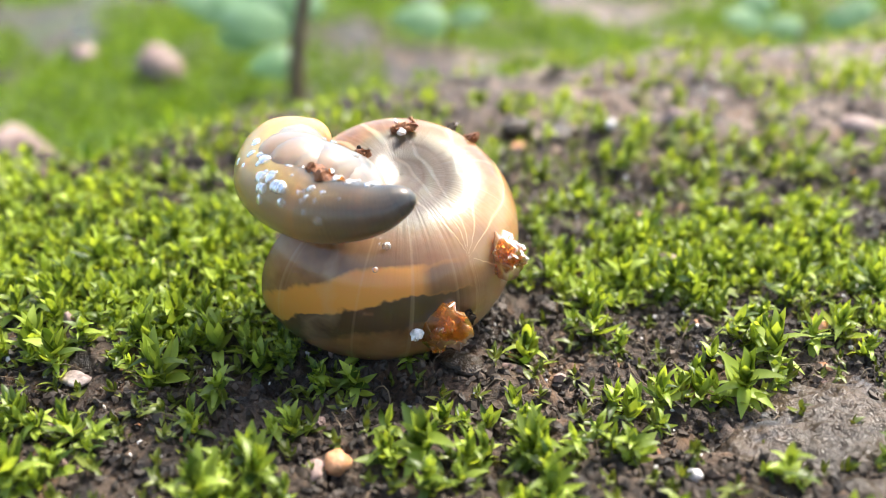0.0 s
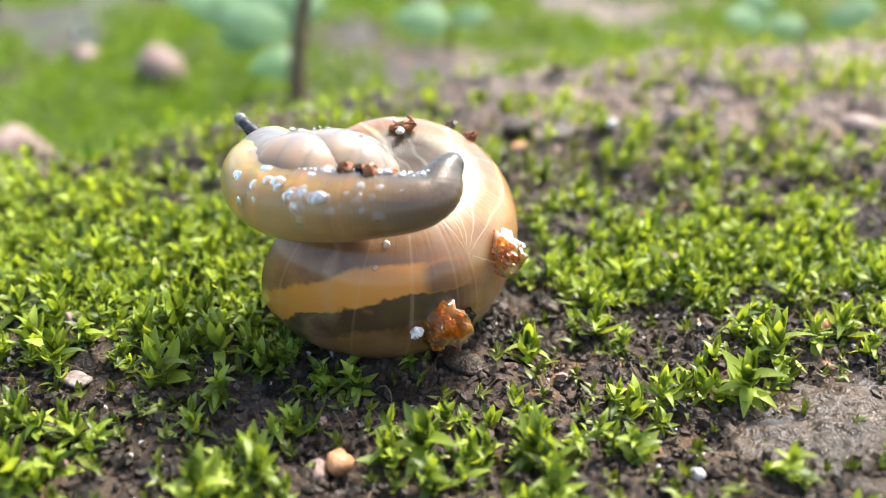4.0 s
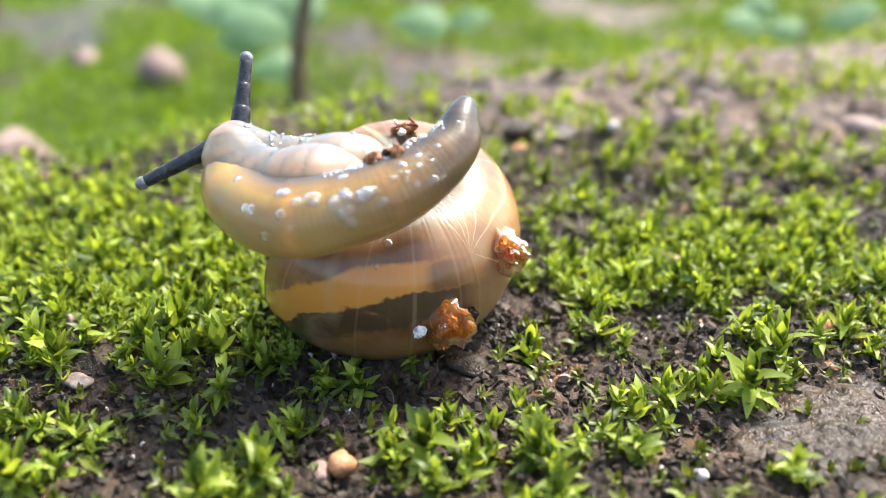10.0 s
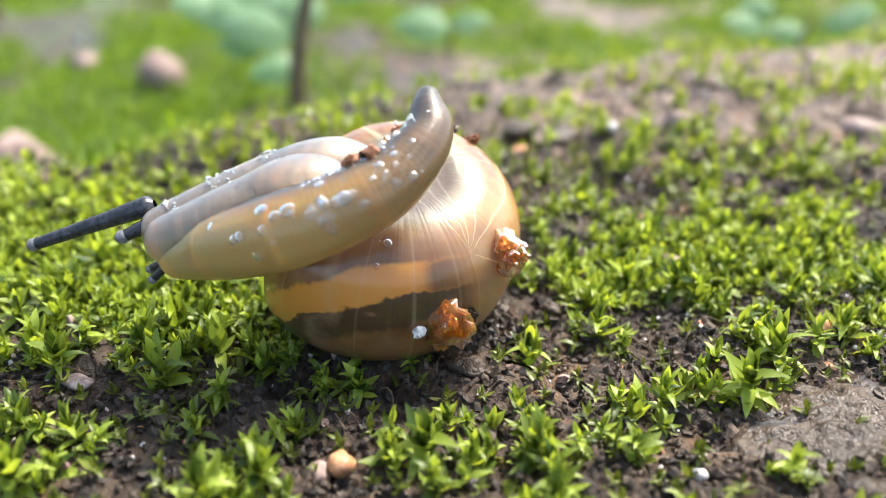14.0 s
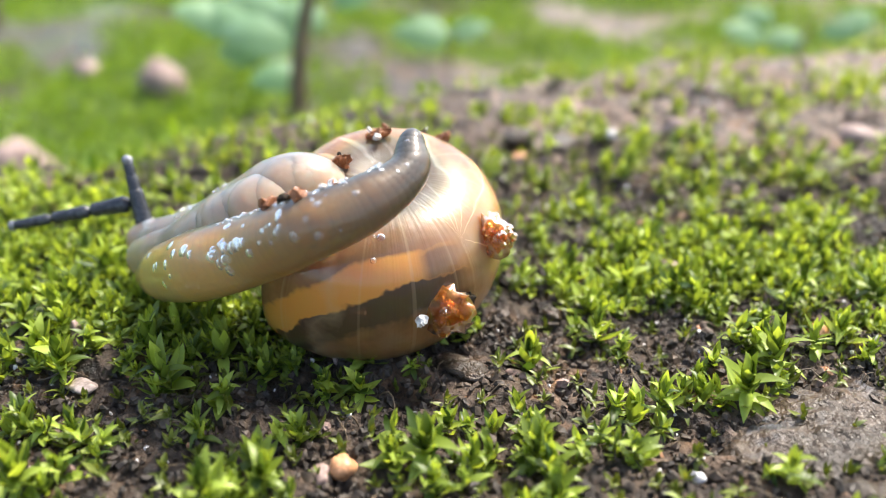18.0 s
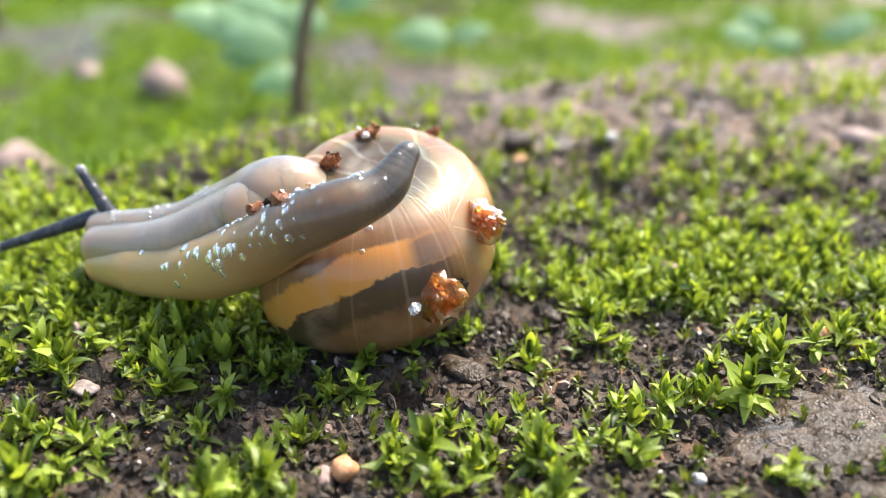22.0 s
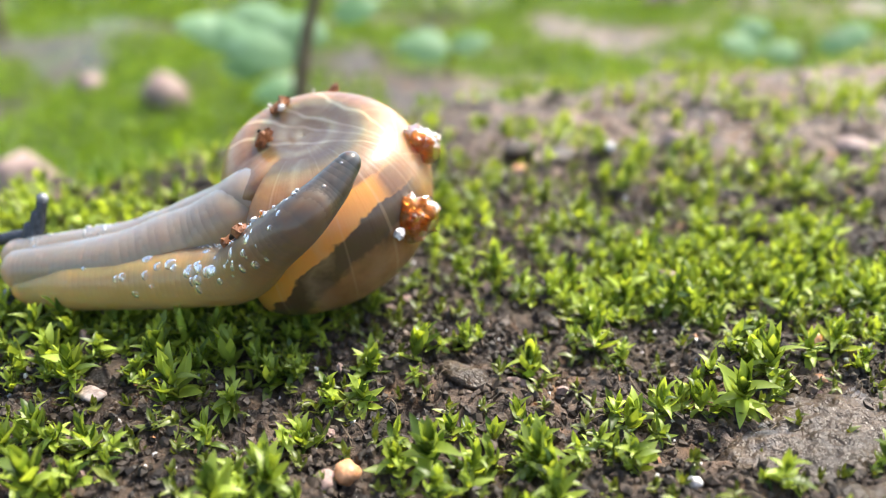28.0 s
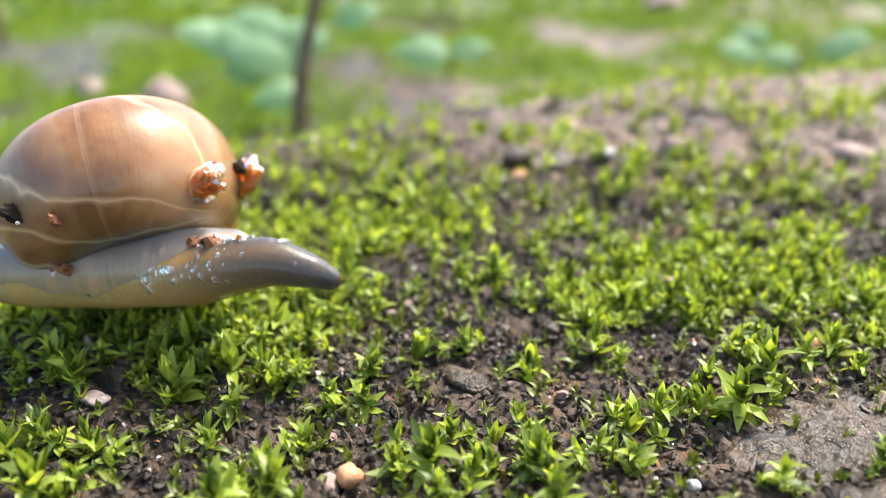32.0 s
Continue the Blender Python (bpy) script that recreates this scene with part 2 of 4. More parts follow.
    col = mixed(nt, hairlines(along.outputs[0], (0.18, 0.355, 0.425, 0.487, 0.525, 0.58), 0.0055, 0.75), col, (0.8, 0.55, 0.3))
    nt.links.new(col, b.inputs["Base Color"])
    b.inputs["Roughness"].default_value = 0.4
    b.inputs["Specular IOR Level"].default_value = 0.3
    b.inputs["Subsurface Weight"].default_value = 0.8
    b.inputs["Subsurface Radius"].default_value = (0.0045, 0.0021, 0.0009)
    b.inputs["Subsurface Scale"].default_value = 1.0
    b.inputs["Coat Weight"].default_value = 0.9
    b.inputs["Coat Roughness"].default_value = 0.05
    rings = add(nt, "ShaderNodeTexNoise", Scale=420.0, Detail=5.0)
    nt.links.new(vec.outputs[0], rings.inputs["Vector"])
    uneven = noise_of(nt, 900.0, 3.0)
    relief = add(nt, "ShaderNodeMath")
    relief.operation = "MULTIPLY_ADD"
    nt.links.new(uneven, relief.inputs[0])
    relief.inputs[1].default_value = 0.8
    nt.links.new(rings.outputs["Fac"], relief.inputs[2])
    bump(nt, b, relief.outputs[0], 0.2, 0.00014)
    nt.links.new(b.inputs["Normal"].links[0].from_socket, b.inputs["Coat Normal"])
    return m


SHELL = shell_material()

# ---- building helpers ----


def mesh_of(name, verts, faces, material, smooth=True):
    """A mesh from points in millimetres."""
    me = bpy.data.meshes.new(name)
    v = np.asarray(verts, float) * MM
    me.from_pydata(v.tolist(), [], faces if isinstance(faces, list) else faces.tolist())
    me.materials.append(material)
    if smooth:
        me.shade_smooth()
    return me


def part(name, me, parent=None, label=""):
    ob = new(name, me)
    ob.parent = parent
    if label:
        ob["label"] = label
    return ob


def lattice(nx, ny, wrap=False):
    """Quads of a grid of nx columns by ny rows of points, row after row."""
    i = np.arange(nx if wrap else nx - 1)
    j = np.arange(ny - 1)[:, None]
    a = i + j * nx
    b = (i + 1) % nx + j * nx
    return np.stack([a, b, b + nx, a + nx], -1).reshape(-1, 4)


def smooth_noise(x, y, seed=0):
    """Value noise with cells of 1, about -1 to 1."""
    xi, yi = np.floor(x), np.floor(y)
    u, v = x - xi, y - yi
    u, v = u * u * (3 - 2 * u), v * v * (3 - 2 * v)

    def h(a, b):
        s = np.sin(a * 127.1 + b * 311.7 + seed * 74.7) * 43758.5453
        return (s - np.floor(s)) * 2 - 1

    return (h(xi, yi) * (1 - u) + h(xi + 1, yi) * u) * (1 - v) + (h(xi, yi + 1) * (1 - u) + h(xi + 1, yi + 1) * u) * v


EDGE_X = (-300, -35, -9, 7, 36, 67, 300)
EDGE_Y = (-140, 24, 48, 56, 71, 77, 110)


def ground_z(x, y):
    """Height of the ground: a soil bank that drops behind its brink to a lower mossy floor."""
    x, y = np.asarray(x, float), np.asarray(y, float)
    past = np.clip((y - np.interp(x, EDGE_X, EDGE_Y)) / 50, 0, 1)
    near = 1 - past
    z = -30 * past * past * (3 - 2 * past)
    z = z + 0.5 * smooth_noise(x / 7, y / 7, 1) + near * (0.5 * smooth_noise(x / 2.6, y / 2.6, 2) - 0.45 * np.abs(smooth_noise(x / 1.3 + 0.3 * y, y / 1.3, 3)) + 0.25 + 0.3 * smooth_noise(x / 0.62, y / 0.62 + 0.2 * x, 4) + np.clip((y - 14) / 14, 0, 1) * (0.9 * smooth_noise(x / 4.2, y / 4.2, 8) + 0.5 * smooth_noise(x / 1.9, y / 1.9, 9)))
    z = z - 0.9 * np.exp(-(((x - 7.5) / 2.2) ** 2 + ((y + 0.5) / 1.6) ** 2))
    far = np.clip((np.hypot(x, y) - 100) / 200, 0, 1)
    return z + past * 2.5 * smooth_noise(x / 22, y / 22, 5) + far * 6 * smooth_noise(x / 60, y / 60, 6)


def spread(lo, hi, step, far):
    inner = np.arange(lo, hi + step / 2, step)
    out = np.cumsum(step * 1.16 ** np.arange(1, 80))
    out = out[out < far]
    return np.concatenate([lo - out[::-1], inner, hi + out])


# ---- ground ----
gx, gy = np.meshgrid(spread(-36, 52, 0.22, 30000.0), spread(-16, 56, 0.22, 30000.0))
ground = new("ground", mesh_of("ground", np.stack([gx, gy, ground_z(gx, gy)], -1).reshape(-1, 3), lattice(gx.shape[1], gx.shape[0]), SOIL))
# green film left out at the stem's foot: dark soil colour paints its shadow
bare = 1 - np.exp(-((gx + 36) / 14) ** 2 - ((gy - 136) / 16) ** 2)
mossy = bare * np.clip((gy - np.interp(gx, EDGE_X, EDGE_Y)) / 30 + 0.1, 0, 1) * np.clip(0.75 + 1.2 * smooth_noise(gx / 24, gy / 24, 61), 0, 1)
dry_layer = ground.data.attributes.new("dry", "FLOAT", "POINT")
dry_layer.data.foreach_set("value", (np.clip((gy - 13) / 26, 0, 1) * np.clip((gx + 4) / 14, 0, 1) * 0.75).ravel().astype(np.float32))
film_layer = ground.data.attributes.new("film", "FLOAT", "POINT")
film_layer.data.foreach_set("value", mossy.ravel().astype(np.float32))
tagged(ground, "dark wet soil bank with patchy moss and grit", "ground", kind="structure")

# ---- the snail ----
snail = tagged(new("snail"), "small brown snail with grey foot righting itself on wet moss", "snail")


def ball(n=18, m=12):
    th = np.linspace(0, math.tau, n, endpoint=False)
    ph = np.linspace(0.02, math.pi - 0.02, m)[:, None]
    return np.stack([np.cos(ph) + 0 * th, np.sin(ph) * np.cos(th), np.sin(ph) * np.sin(th)], -1).reshape(-1, 3), lattice(n, m, True)


def set_attribute(me, name, values):
    a = me.attributes.new(name, "FLOAT", "POINT")
    a.data.foreach_set("value", np.asarray(values, np.float32))


# shell: a spiral of growing rings round the axis; local z points to the spire's tip
AXIS = Vector((0.492, -0.452, 0.743)).normalized()
ASIDE = (Vector((1, 0, 0)) - AXIS * AXIS.x).normalized()
SHELL_TURN = Matrix((ASIDE, AXIS.cross(ASIDE), AXIS)).transposed()
MOUTH = radians(223.2)
SHELL_MIDDLE = (-0.24, 1.67, 1.18)
BAND_AXIS = (0.0, 0.289, 0.957)
WHORL = 1.66


# places of what sticks to the shell
CRY_R, CRY_B, CRY_DARK, WHITE_SPOT = (7.34, -1.17, -0.67), (3.94, -4.38, -3.07), (5.12, -3.33, -3.14), (2.76, -5.42, -2.99)
MARK_1, MARK_2, SOIL_SPOT, SPECK, TOP_SPOT = (3.41, 5.95, 5.72), (5.15, 4.43, 5.2), (0.45, -1.3, 6.5), (5.61, 1.86, 4.37), (2.2, 1.95, 7.1)


def eased(p):
    """Points drawn towards their smooth hull, so that the seams between whorls stay shallow."""
    i = np.arange(420)
    z = 1 - (2 * i + 1) / 420
    w = i * math.pi * (3 - math.sqrt(5))
    ways = np.stack([np.sqrt(1 - z * z) * np.cos(w), np.sqrt(1 - z * z) * np.sin(w), z], -1)
    length = np.linalg.norm(p, axis=1)
    d = p / np.maximum(length, 1e-6)[:, None]
    dots = d @ ways.T
    hull = np.where(dots > 0.965, length[:, None], 0).max(0)
    weight = np.exp(70 * (dots - 1))
    want = (weight @ hull) / weight.sum(1)
    pull = 0.66 * np.clip((length / want - 0.66) / 0.12, 0, 1)
    return d * (length * (1 - pull) + want * 0.985 * pull)[:, None]


def build_shell():
    turns, rings, sides = 3.6, 280, 60
    k = np.linspace(0, turns, rings)[:, None]
    s = 9.07 * WHORL ** -(k + 0.4 * np.maximum(0, k - 0.9))
    phi = MOUTH + math.tau * k
    a = np.linspace(0, math.tau, sides, endpoint=False)[None, :]
    ca, sa = np.sign(np.cos(a)) * np.abs(np.cos(a)) ** 0.8, np.sign(np.sin(a)) * np.abs(np.sin(a)) ** 0.8
    rr = s * (0.47 + 0.53 * ca)
    zz = 0.885 * (5.3 - 5.0 * s / 9.07) + s * 0.510 * sa
    p = np.stack([rr * np.cos(phi), rr * np.sin(phi), zz], -1)
    p = eased(p.reshape(-1, 3)).reshape(p.shape)
    pts = p.reshape(-1, 3) @ np.array(SHELL_TURN).T + np.array(SHELL_MIDDLE)
    me = mesh_of("shell", pts, lattice(sides, rings, True), SHELL)
    set_attribute(me, "band", pts @ np.array(BAND_AXIS))
    way = pts - np.array(SHELL_MIDDLE)
    hub = Vector((0.779, -0.616, -0.121)).normalized()
    first = (Vector((0, 0, 1)) - hub * hub.z).normalized()
    second = hub.cross(first)
    set_attribute(me, "vein", (np.arctan2(way @ np.array(second), way @ np.array(first)) + math.pi) / math.tau)
    set_attribute(me, "turn", (k + 0 * a).ravel() / turns)
    return part("shell", me, snail, "glossy translucent amber brown shell with orange and dark bands")


shell = build_shell()


def chunk(rng, size, jag=0.3, cuts=8):
    """One angular grain: a ball cut and jittered."""
    v, f = ball(cuts, max(4, cuts - 2))
    v = v * (1 + rng.uniform(-jag, jag, (len(v), 1))) * np.array(size) * rng.uniform(0.8, 1.2, 3)
    turn = np.array(Euler(rng.uniform(0, 6, 3)).to_matrix())
    return v @ turn.T, f


def lump(rng, centre, size, jag=0.22):
    """One rough solid lump."""
    v, f = ball(15, 11)
    v = v * (1 + rng.uniform(-jag, jag, (len(v), 1))) * np.array(size)
    return v @ np.array(Euler(rng.uniform(-0.5, 0.5, 3)).to_matrix()).T + np.array(centre), f


rng = np.random.default_rng(5)
for name, centre, size, material, label in (
    ("crystal_lump", CRY_R, (0.9, 0.9, 1.3), AMBER, "rough amber sand lump"),
    ("crystal_lump", CRY_B, (1.45, 0.9, 1.5), AMBER, "rough amber sand lump"),
    ("dark_chip", MARK_1, (0.3, 0.95, 0.5), DARKCHIP, "black flake"),
    ("rust_crumb", MARK_2, (0.6, 0.45, 0.3), RUST, "rust brown crumb"),
    ("rust_crumb", TOP_SPOT, (0.75, 0.5, 0.32), RUST, "rust red crumb"),
    ("soil_crumb", SOIL_SPOT, (0.7, 0.6, 0.3), RUST, "brown soil crumb"),
):
    v, f = lump(rng, np.array(centre), size)
    part(name, mesh_of(name, v, f, material, material is AMBER), shell, label)
for around, spread_mm, count, size, material, name in (
    (CRY_R, 0.95, 14, 0.36, AMBER, "amber_grain"), (CRY_B, 1.1, 14, 0.42, AMBER, "amber_grain"), (CRY_R, 1.0, 4, 0.22, WHITE, "white_grain"), (TOP_SPOT, 0.9, 6, 0.2, RUST, "soil_grain"), (TOP_SPOT, 0.9, 3, 0.2, WHITE, "white_grain"),
    (WHITE_SPOT, 0.12, 2, 0.3, WHITE, "white_grain"), (CRY_DARK, 0.3, 2, 0.34, DARKCHIP, "dark_grain"), (MARK_1, 0.9, 2, 0.15, WHITE, "white_grain"),
    (SOIL_SPOT, 0.8, 7, 0.2, RUST, "soil_grain"), (SOIL_SPOT, 0.7, 3, 0.18, DARKCHIP, "dark_grain"), (MARK_2, 0.5, 4, 0.16, RUST, "soil_grain"), (SPECK, 0.1, 1, 0.15, RUST, "speck")):
    for i in range(count):
        v, f = chunk(rng, np.full(3, size * rng.uniform(0.6, 1.25)), 0.3)
        off = rng.normal(0, 1, 3)
        v = v + np.array(around) + off / np.linalg.norm(off) * spread_mm * rng.uniform(0.5, 1)
        part(name, mesh_of(name, v, f, material, False), shell)


# where the body leaves the shell
MOUTH_WAY = np.array((-1.5, -4.8, 4.65)) / 6.85
COLLAR = np.array(SHELL_MIDDLE) + MOUTH_WAY * 2.9
COLLAR_TURN = np.array(Vector(MOUTH_WAY).to_track_quat('Z', 'Y').to_matrix())


def build_collar():
    v, f = ball(40, 28)
    bumps = smooth_noise(v[:, 0] * 3 + 9, v[:, 1] * 3 + v[:, 2] * 3, 8)
    v = (v * np.array((2.9, 2.4, 1.1)) * (1 + 0.05 * bumps[:, None])) @ COLLAR_TURN.T + COLLAR
    me = mesh_of("mantle_collar", v, f, NECK)
    set_attribute(me, "side", np.full(len(v), 0.7))
    set_attribute(me, "tone", np.full(len(v), 0.15))
    return part("mantle_collar", me, shell, "pale wet mantle collar")


collar = build_collar()


def froth_mesh(name, rng, spots, sizes):
    vs, fs, n = [], [], 0
    for p in spots:
        v, f = ball(10, 8)
        vs.append(v * rng.uniform(*sizes) + np.array(p))
        fs.append(f + n)
        n += len(v)
    return mesh_of(name, np.concatenate(vs), np.concatenate(fs), BUBBLE)


SEAM = ((0.0, -6.15, 2.2), (2.2, -5.25, 1.7), (3.7, -3.75, 1.7), (5.1, -1.4, 2.2), (5.9, 1.1, 3.1))


def build_froth():
    r = np.random.default_rng(31)
    spots = []
    for i in range(260):
        d = np.array((r.uniform(-1.0, 1.0), r.uniform(-1.0, 1.0), r.uniform(0.1, 1.0)))
        d = d / np.linalg.norm(d)
        spots.append(COLLAR_TURN @ (d * np.array((2.95, 2.45, 1.15))) + COLLAR)
    return tagged(part("froth", froth_mesh("froth", r, spots, (0.07, 0.2)), shell, "tiny clear slime bubbles"), kind="stuff")


froth = build_froth()


def build_seam_froth():
    """Bubbles where the foot lies against the shell."""
    r = np.random.default_rng(33)
    arc = np.array(SEAM)
    spots = []
    for i in range(70):
        u = r.uniform(0, len(arc) - 1)
        k = min(int(u), len(arc) - 2)
        spots.append(arc[k] + (arc[k + 1] - arc[k]) * (u - k) + r.normal(0, 0.28, 3))
    return tagged(part("seam_froth", froth_mesh("seam_froth", r, spots, (0.08, 0.3)), shell, "clear slime bubbles along the seam of shell and foot"), kind="stuff")


seam_froth = build_seam_froth()


def girth(s):
    return np.interp(s, (0, 0.06, 0.18, 0.38, 0.62, 0.85, 1.0), (0.72, 1.05, 1.5, 1.86, 2.05, 1.9, 1.35))


def body_segment(name, r, half, tone, material):
    v, f = ball(24, 18)
    side = 0.5 + 0.5 * v[:, 1]
    me = mesh_of(name, v * np.array((half, r, r * 0.95)), f, material)
    set_attribute(me, "side", side)
    set_attribute(me, "tone", np.full(len(v), tone))
    return part(name, me, snail)


FOOT_COUNT, NECK_COUNT = 64, 44
foot = [body_segment("foot_segment", float(girth(i / (FOOT_COUNT - 1))), float(np.interp(i / (FOOT_COUNT - 1), (0, 0.05, 0.15, 0.3, 0.5, 0.9, 1), (0.95, 1.6, 2.3, 2.7, 2.9, 2.5, 1.4))), float(np.interp(i / (FOOT_COUNT - 1), (0, 0.1, 0.25, 0.42, 0.56, 1), (1.0, 0.93, 0.74, 0.36, 0.08, 0.0))), SKIN) for i in range(FOOT_COUNT)]
neck = [body_segment("neck_segment", float(np.interp(i, (0, 15, 43), (2.0, 2.2, 1.15))), float(np.interp(i, (0, 19, 36, 43), (2.3, 3.0, 2.6, 1.3))), 0.1, NECK) for i in range(NECK_COUNT)]
flank = [body_segment("flank_segment", float(np.interp(i, (0, 10, 18, 43), (1.6, 2.1, 2.25, 1.4))), float(np.interp(i, (0, 12, 19, 36, 43), (1.7, 2.8, 3.1, 2.6, 1.4))), 0.05, NECK) for i in range(NECK_COUNT)]


brng = np.random.default_rng(37)
for centre, spread_j, count, low, high in ((30, 3.0, 22, 0.14, 0.42), (20, 4.0, 26, 0.1, 0.3), (41, 2.5, 12, 0.12, 0.36), (6, 4.0, 12, 0.08, 0.24), (50, 5.0, 8, 0.1, 0.3)):
    for i in range(count):
        j = int(np.clip(brng.normal(centre, spread_j), 1, FOOT_COUNT - 6))
        r = float(girth(j / (FOOT_COUNT - 1)))
        w = brng.normal(0.1 if centre > 10 else 0.5, 0.42)
        b = float(brng.uniform(low, high))
        v, f = ball(14, 10)
        v = v * np.array((b * brng.uniform(0.8, 1.4), b, b * 0.4)) + np.array((brng.uniform(-0.3, 0.3), 0, r * 0.92))
        turn = np.array(Euler((w, 0, 0)).to_matrix())
        part("bubble", mesh_of("bubble", v @ turn.T, f, BUBBLE), foot[j])


def froth_on(segment, reach, count, sizes, angles, seed):
    """Foam of tiny bubbles on one segment's skin, between two angles round it."""
    r = np.random.default_rng(seed)
    spots = []
    for i in range(count):
        w = r.uniform(*angles)
        spots.append((r.uniform(-1, 1) * reach[0], -reach[1] * math.sin(w), reach[1] * 0.95 * math.cos(w)))
    return tagged(part("froth", froth_mesh("froth", r, spots, sizes), segment, "tiny clear slime bubbles"), kind="stuff")


for j, count in ((9, 30), (14, 42), (19, 46), (24, 40), (29, 30)):
    froth_on(foot[j], (1.0, float(girth(j / (FOOT_COUNT - 1))) * 0.97), count, (0.05, 0.16), (0.9, 1.7), j)
froth_on(neck[39], (0.9, 1.25), 70, (0.05, 0.13), (-1.2, 2.6), 71)
froth_on(neck[31], (1.3, 1.6), 60, (0.04, 0.1), (0.3, 1.9), 72)
froth_on(neck[22], (1.5, 1.9), 50, (0.04, 0.1), (0.5, 1.9), 73)

# sand and rust that cling to the edge of the foot
grng = np.random.default_rng(43)
for j, name, size, material in ((17, "rust_crumb", 0.5, RUST), (20, "dark_chip", 0.36, DARKCHIP), (22, "rust_crumb", 0.42, RUST), (13, "amber_grain", 0.3, AMBER), (15, "white_grain", 0.2, WHITE), (18, "amber_grain", 0.34, AMBER), (24, "soil_grain", 0.26, RUST), (19, "dark_chip", 0.22, DARKCHIP)):
    r = float(girth(j / (FOOT_COUNT - 1)))
    v, f = chunk(grng, np.full(3, size), 0.3)
    w = grng.uniform(1.0, 1.5)
    part(name, mesh_of(name, v + np.array((grng.uniform(-0.3, 0.3), -r * math.sin(w), r * math.cos(w))), f, material, False), foot[j])


def build_tentacle(name, length, tip, base, eye=True):
    """One stalk that slides in the next: a tapered tube from x = 0 back to -length."""
    n, rows = 14, 14
    x = np.linspace(0, 1, rows)[:, None]
    a = np.linspace(0, math.tau, n, endpoint=False)[None, :]
    r = tip + (base - tip) * x
    r = r * (1 + 0.05 * np.sin(x * 40)) * np.clip(0.35 + x * 9, 0, 1) ** 0.5 * np.clip((1.02 - x) * 8, 0, 1) ** 0.5
    v = np.stack([-x * length + 0 * a, r * np.cos(a), r * np.sin(a)], -1).reshape(-1, 3)
    ob = part(name, mesh_of(name, v, lattice(n, rows, True), TENTACLE), snail, "dark grey tentacle")
    if eye:
        bv, bf = ball(14, 10)
        part("eye", mesh_of("eye", bv * tip * np.array((1.2, 1.15, 1.15)), bf, EYE), ob, "pale rounded tip")
    return ob


STALK = 2.75
feeler_far, feeler_near = ([build_tentacle("upper_tentacle", STALK, 0.33, 0.4), build_tentacle("tentacle_stalk", STALK, 0.39, 0.48, False), build_tentacle("tentacle_stalk", STALK, 0.47, 0.62, False)] for i in range(2))
feelers_low = [build_tentacle("lower_tentacle", 2.6, 0.22, 0.34) for i in range(2)]

# ---- moss ----


def leaf_points(length, width, curl, fold):
    """A pointed leaf along +x, folded along its midrib and curling upwards."""
    s = np.linspace(0, 1, 6)
    w = width * np.array((0.6, 0.95, 1.0, 0.8, 0.46, 0.03))
    ang = np.cumsum(np.full(6, curl / 5)) - curl / 5
    x = np.concatenate([[0], np.cumsum(np.cos(ang[1:]) * length / 5)])
    z = np.concatenate([[0], np.cumsum(np.sin(ang[1:]) * length / 5)])
    mid = np.stack([x, 0 * s, z], -1)
    l = mid + np.stack([0 * s, w / 2, w * fold], -1)
    r = mid + np.stack([0 * s, -w / 2, w * fold], -1)
    v = np.concatenate([l, mid, r])
    f = []
    for i in range(5):
        f += [[i, i + 1, 7 + i, 6 + i], [6 + i, 7 + i, 13 + i, 12 + i]]
    return v, np.array(f)


LEAVES = [leaf_points(1.0, 0.35, 0.8, 0.3), leaf_points(1.0, 0.37, -0.9, 0.22), leaf_points(1.0, 0.32, 1.2, 0.4), leaf_points(1.0, 0.4, 0.2, 0.2), leaf_points(0.9, 0.28, -1.4, 0.35), leaf_points(0.85, 0.27, 1.5, 0.3)]
COARSE = [(v[[0, 2, 4, 6, 8, 11, 12, 14, 16]], np.array([[0, 1, 4, 3], [1, 2, 5, 4], [3, 4, 7, 6], [4, 5, 8, 7]])) for v, f in LEAVES]
LEAF_MESHES = [mesh_of("leaf", v, f, MOSS) for v, f in LEAVES]


def rosette(rng, count, spread_deg):
    """Poses of the leaves of one tuft: (mesh, turn, lift, length, height)."""
    out = []
    for i in range(count):
        u = i / count
        lift = spread_deg[0] + (spread_deg[1] - spread_deg[0]) * min(1.0, max(0.0, u ** 1.3 + rng.normal(0, 0.13)))
        out.append((int(rng.integers(len(LEAVES))), i * 137.5 + rng.uniform(-25, 25), lift, (1.05 - 0.3 * u) * rng.uniform(0.75, 1.2), 0.1 + 1.0 * u))
    return out


mrng = np.random.default_rng(11)
TUFT_KINDS = ((26, (-5, 80)), (22, (0, 82)), (30, (-10, 75)), (20, (10, 84)), (28, (-5, 80)), (18, (0, 70)))


def place_leaf(k, turn, lift, length, height):
    return Matrix.Translation((0, 0, height * MM)) @ pose(0, 0, 0, 0, 0, turn) @ pose(0, 0, 0, 0, -lift, 0) @ Matrix.Scale(length * 1.2, 4)


def build_tuft(kind):
    tuft = tagged(new("moss_tuft"), "small bright green moss tuft rooted in dark soil", "moss", "moss tufts on the bank")
    for spec in rosette(mrng, *kind):
        ob = part("leaf", LEAF_MESHES[spec[0]], tuft)
        ob.matrix_basis = place_leaf(*spec)
    return tuft


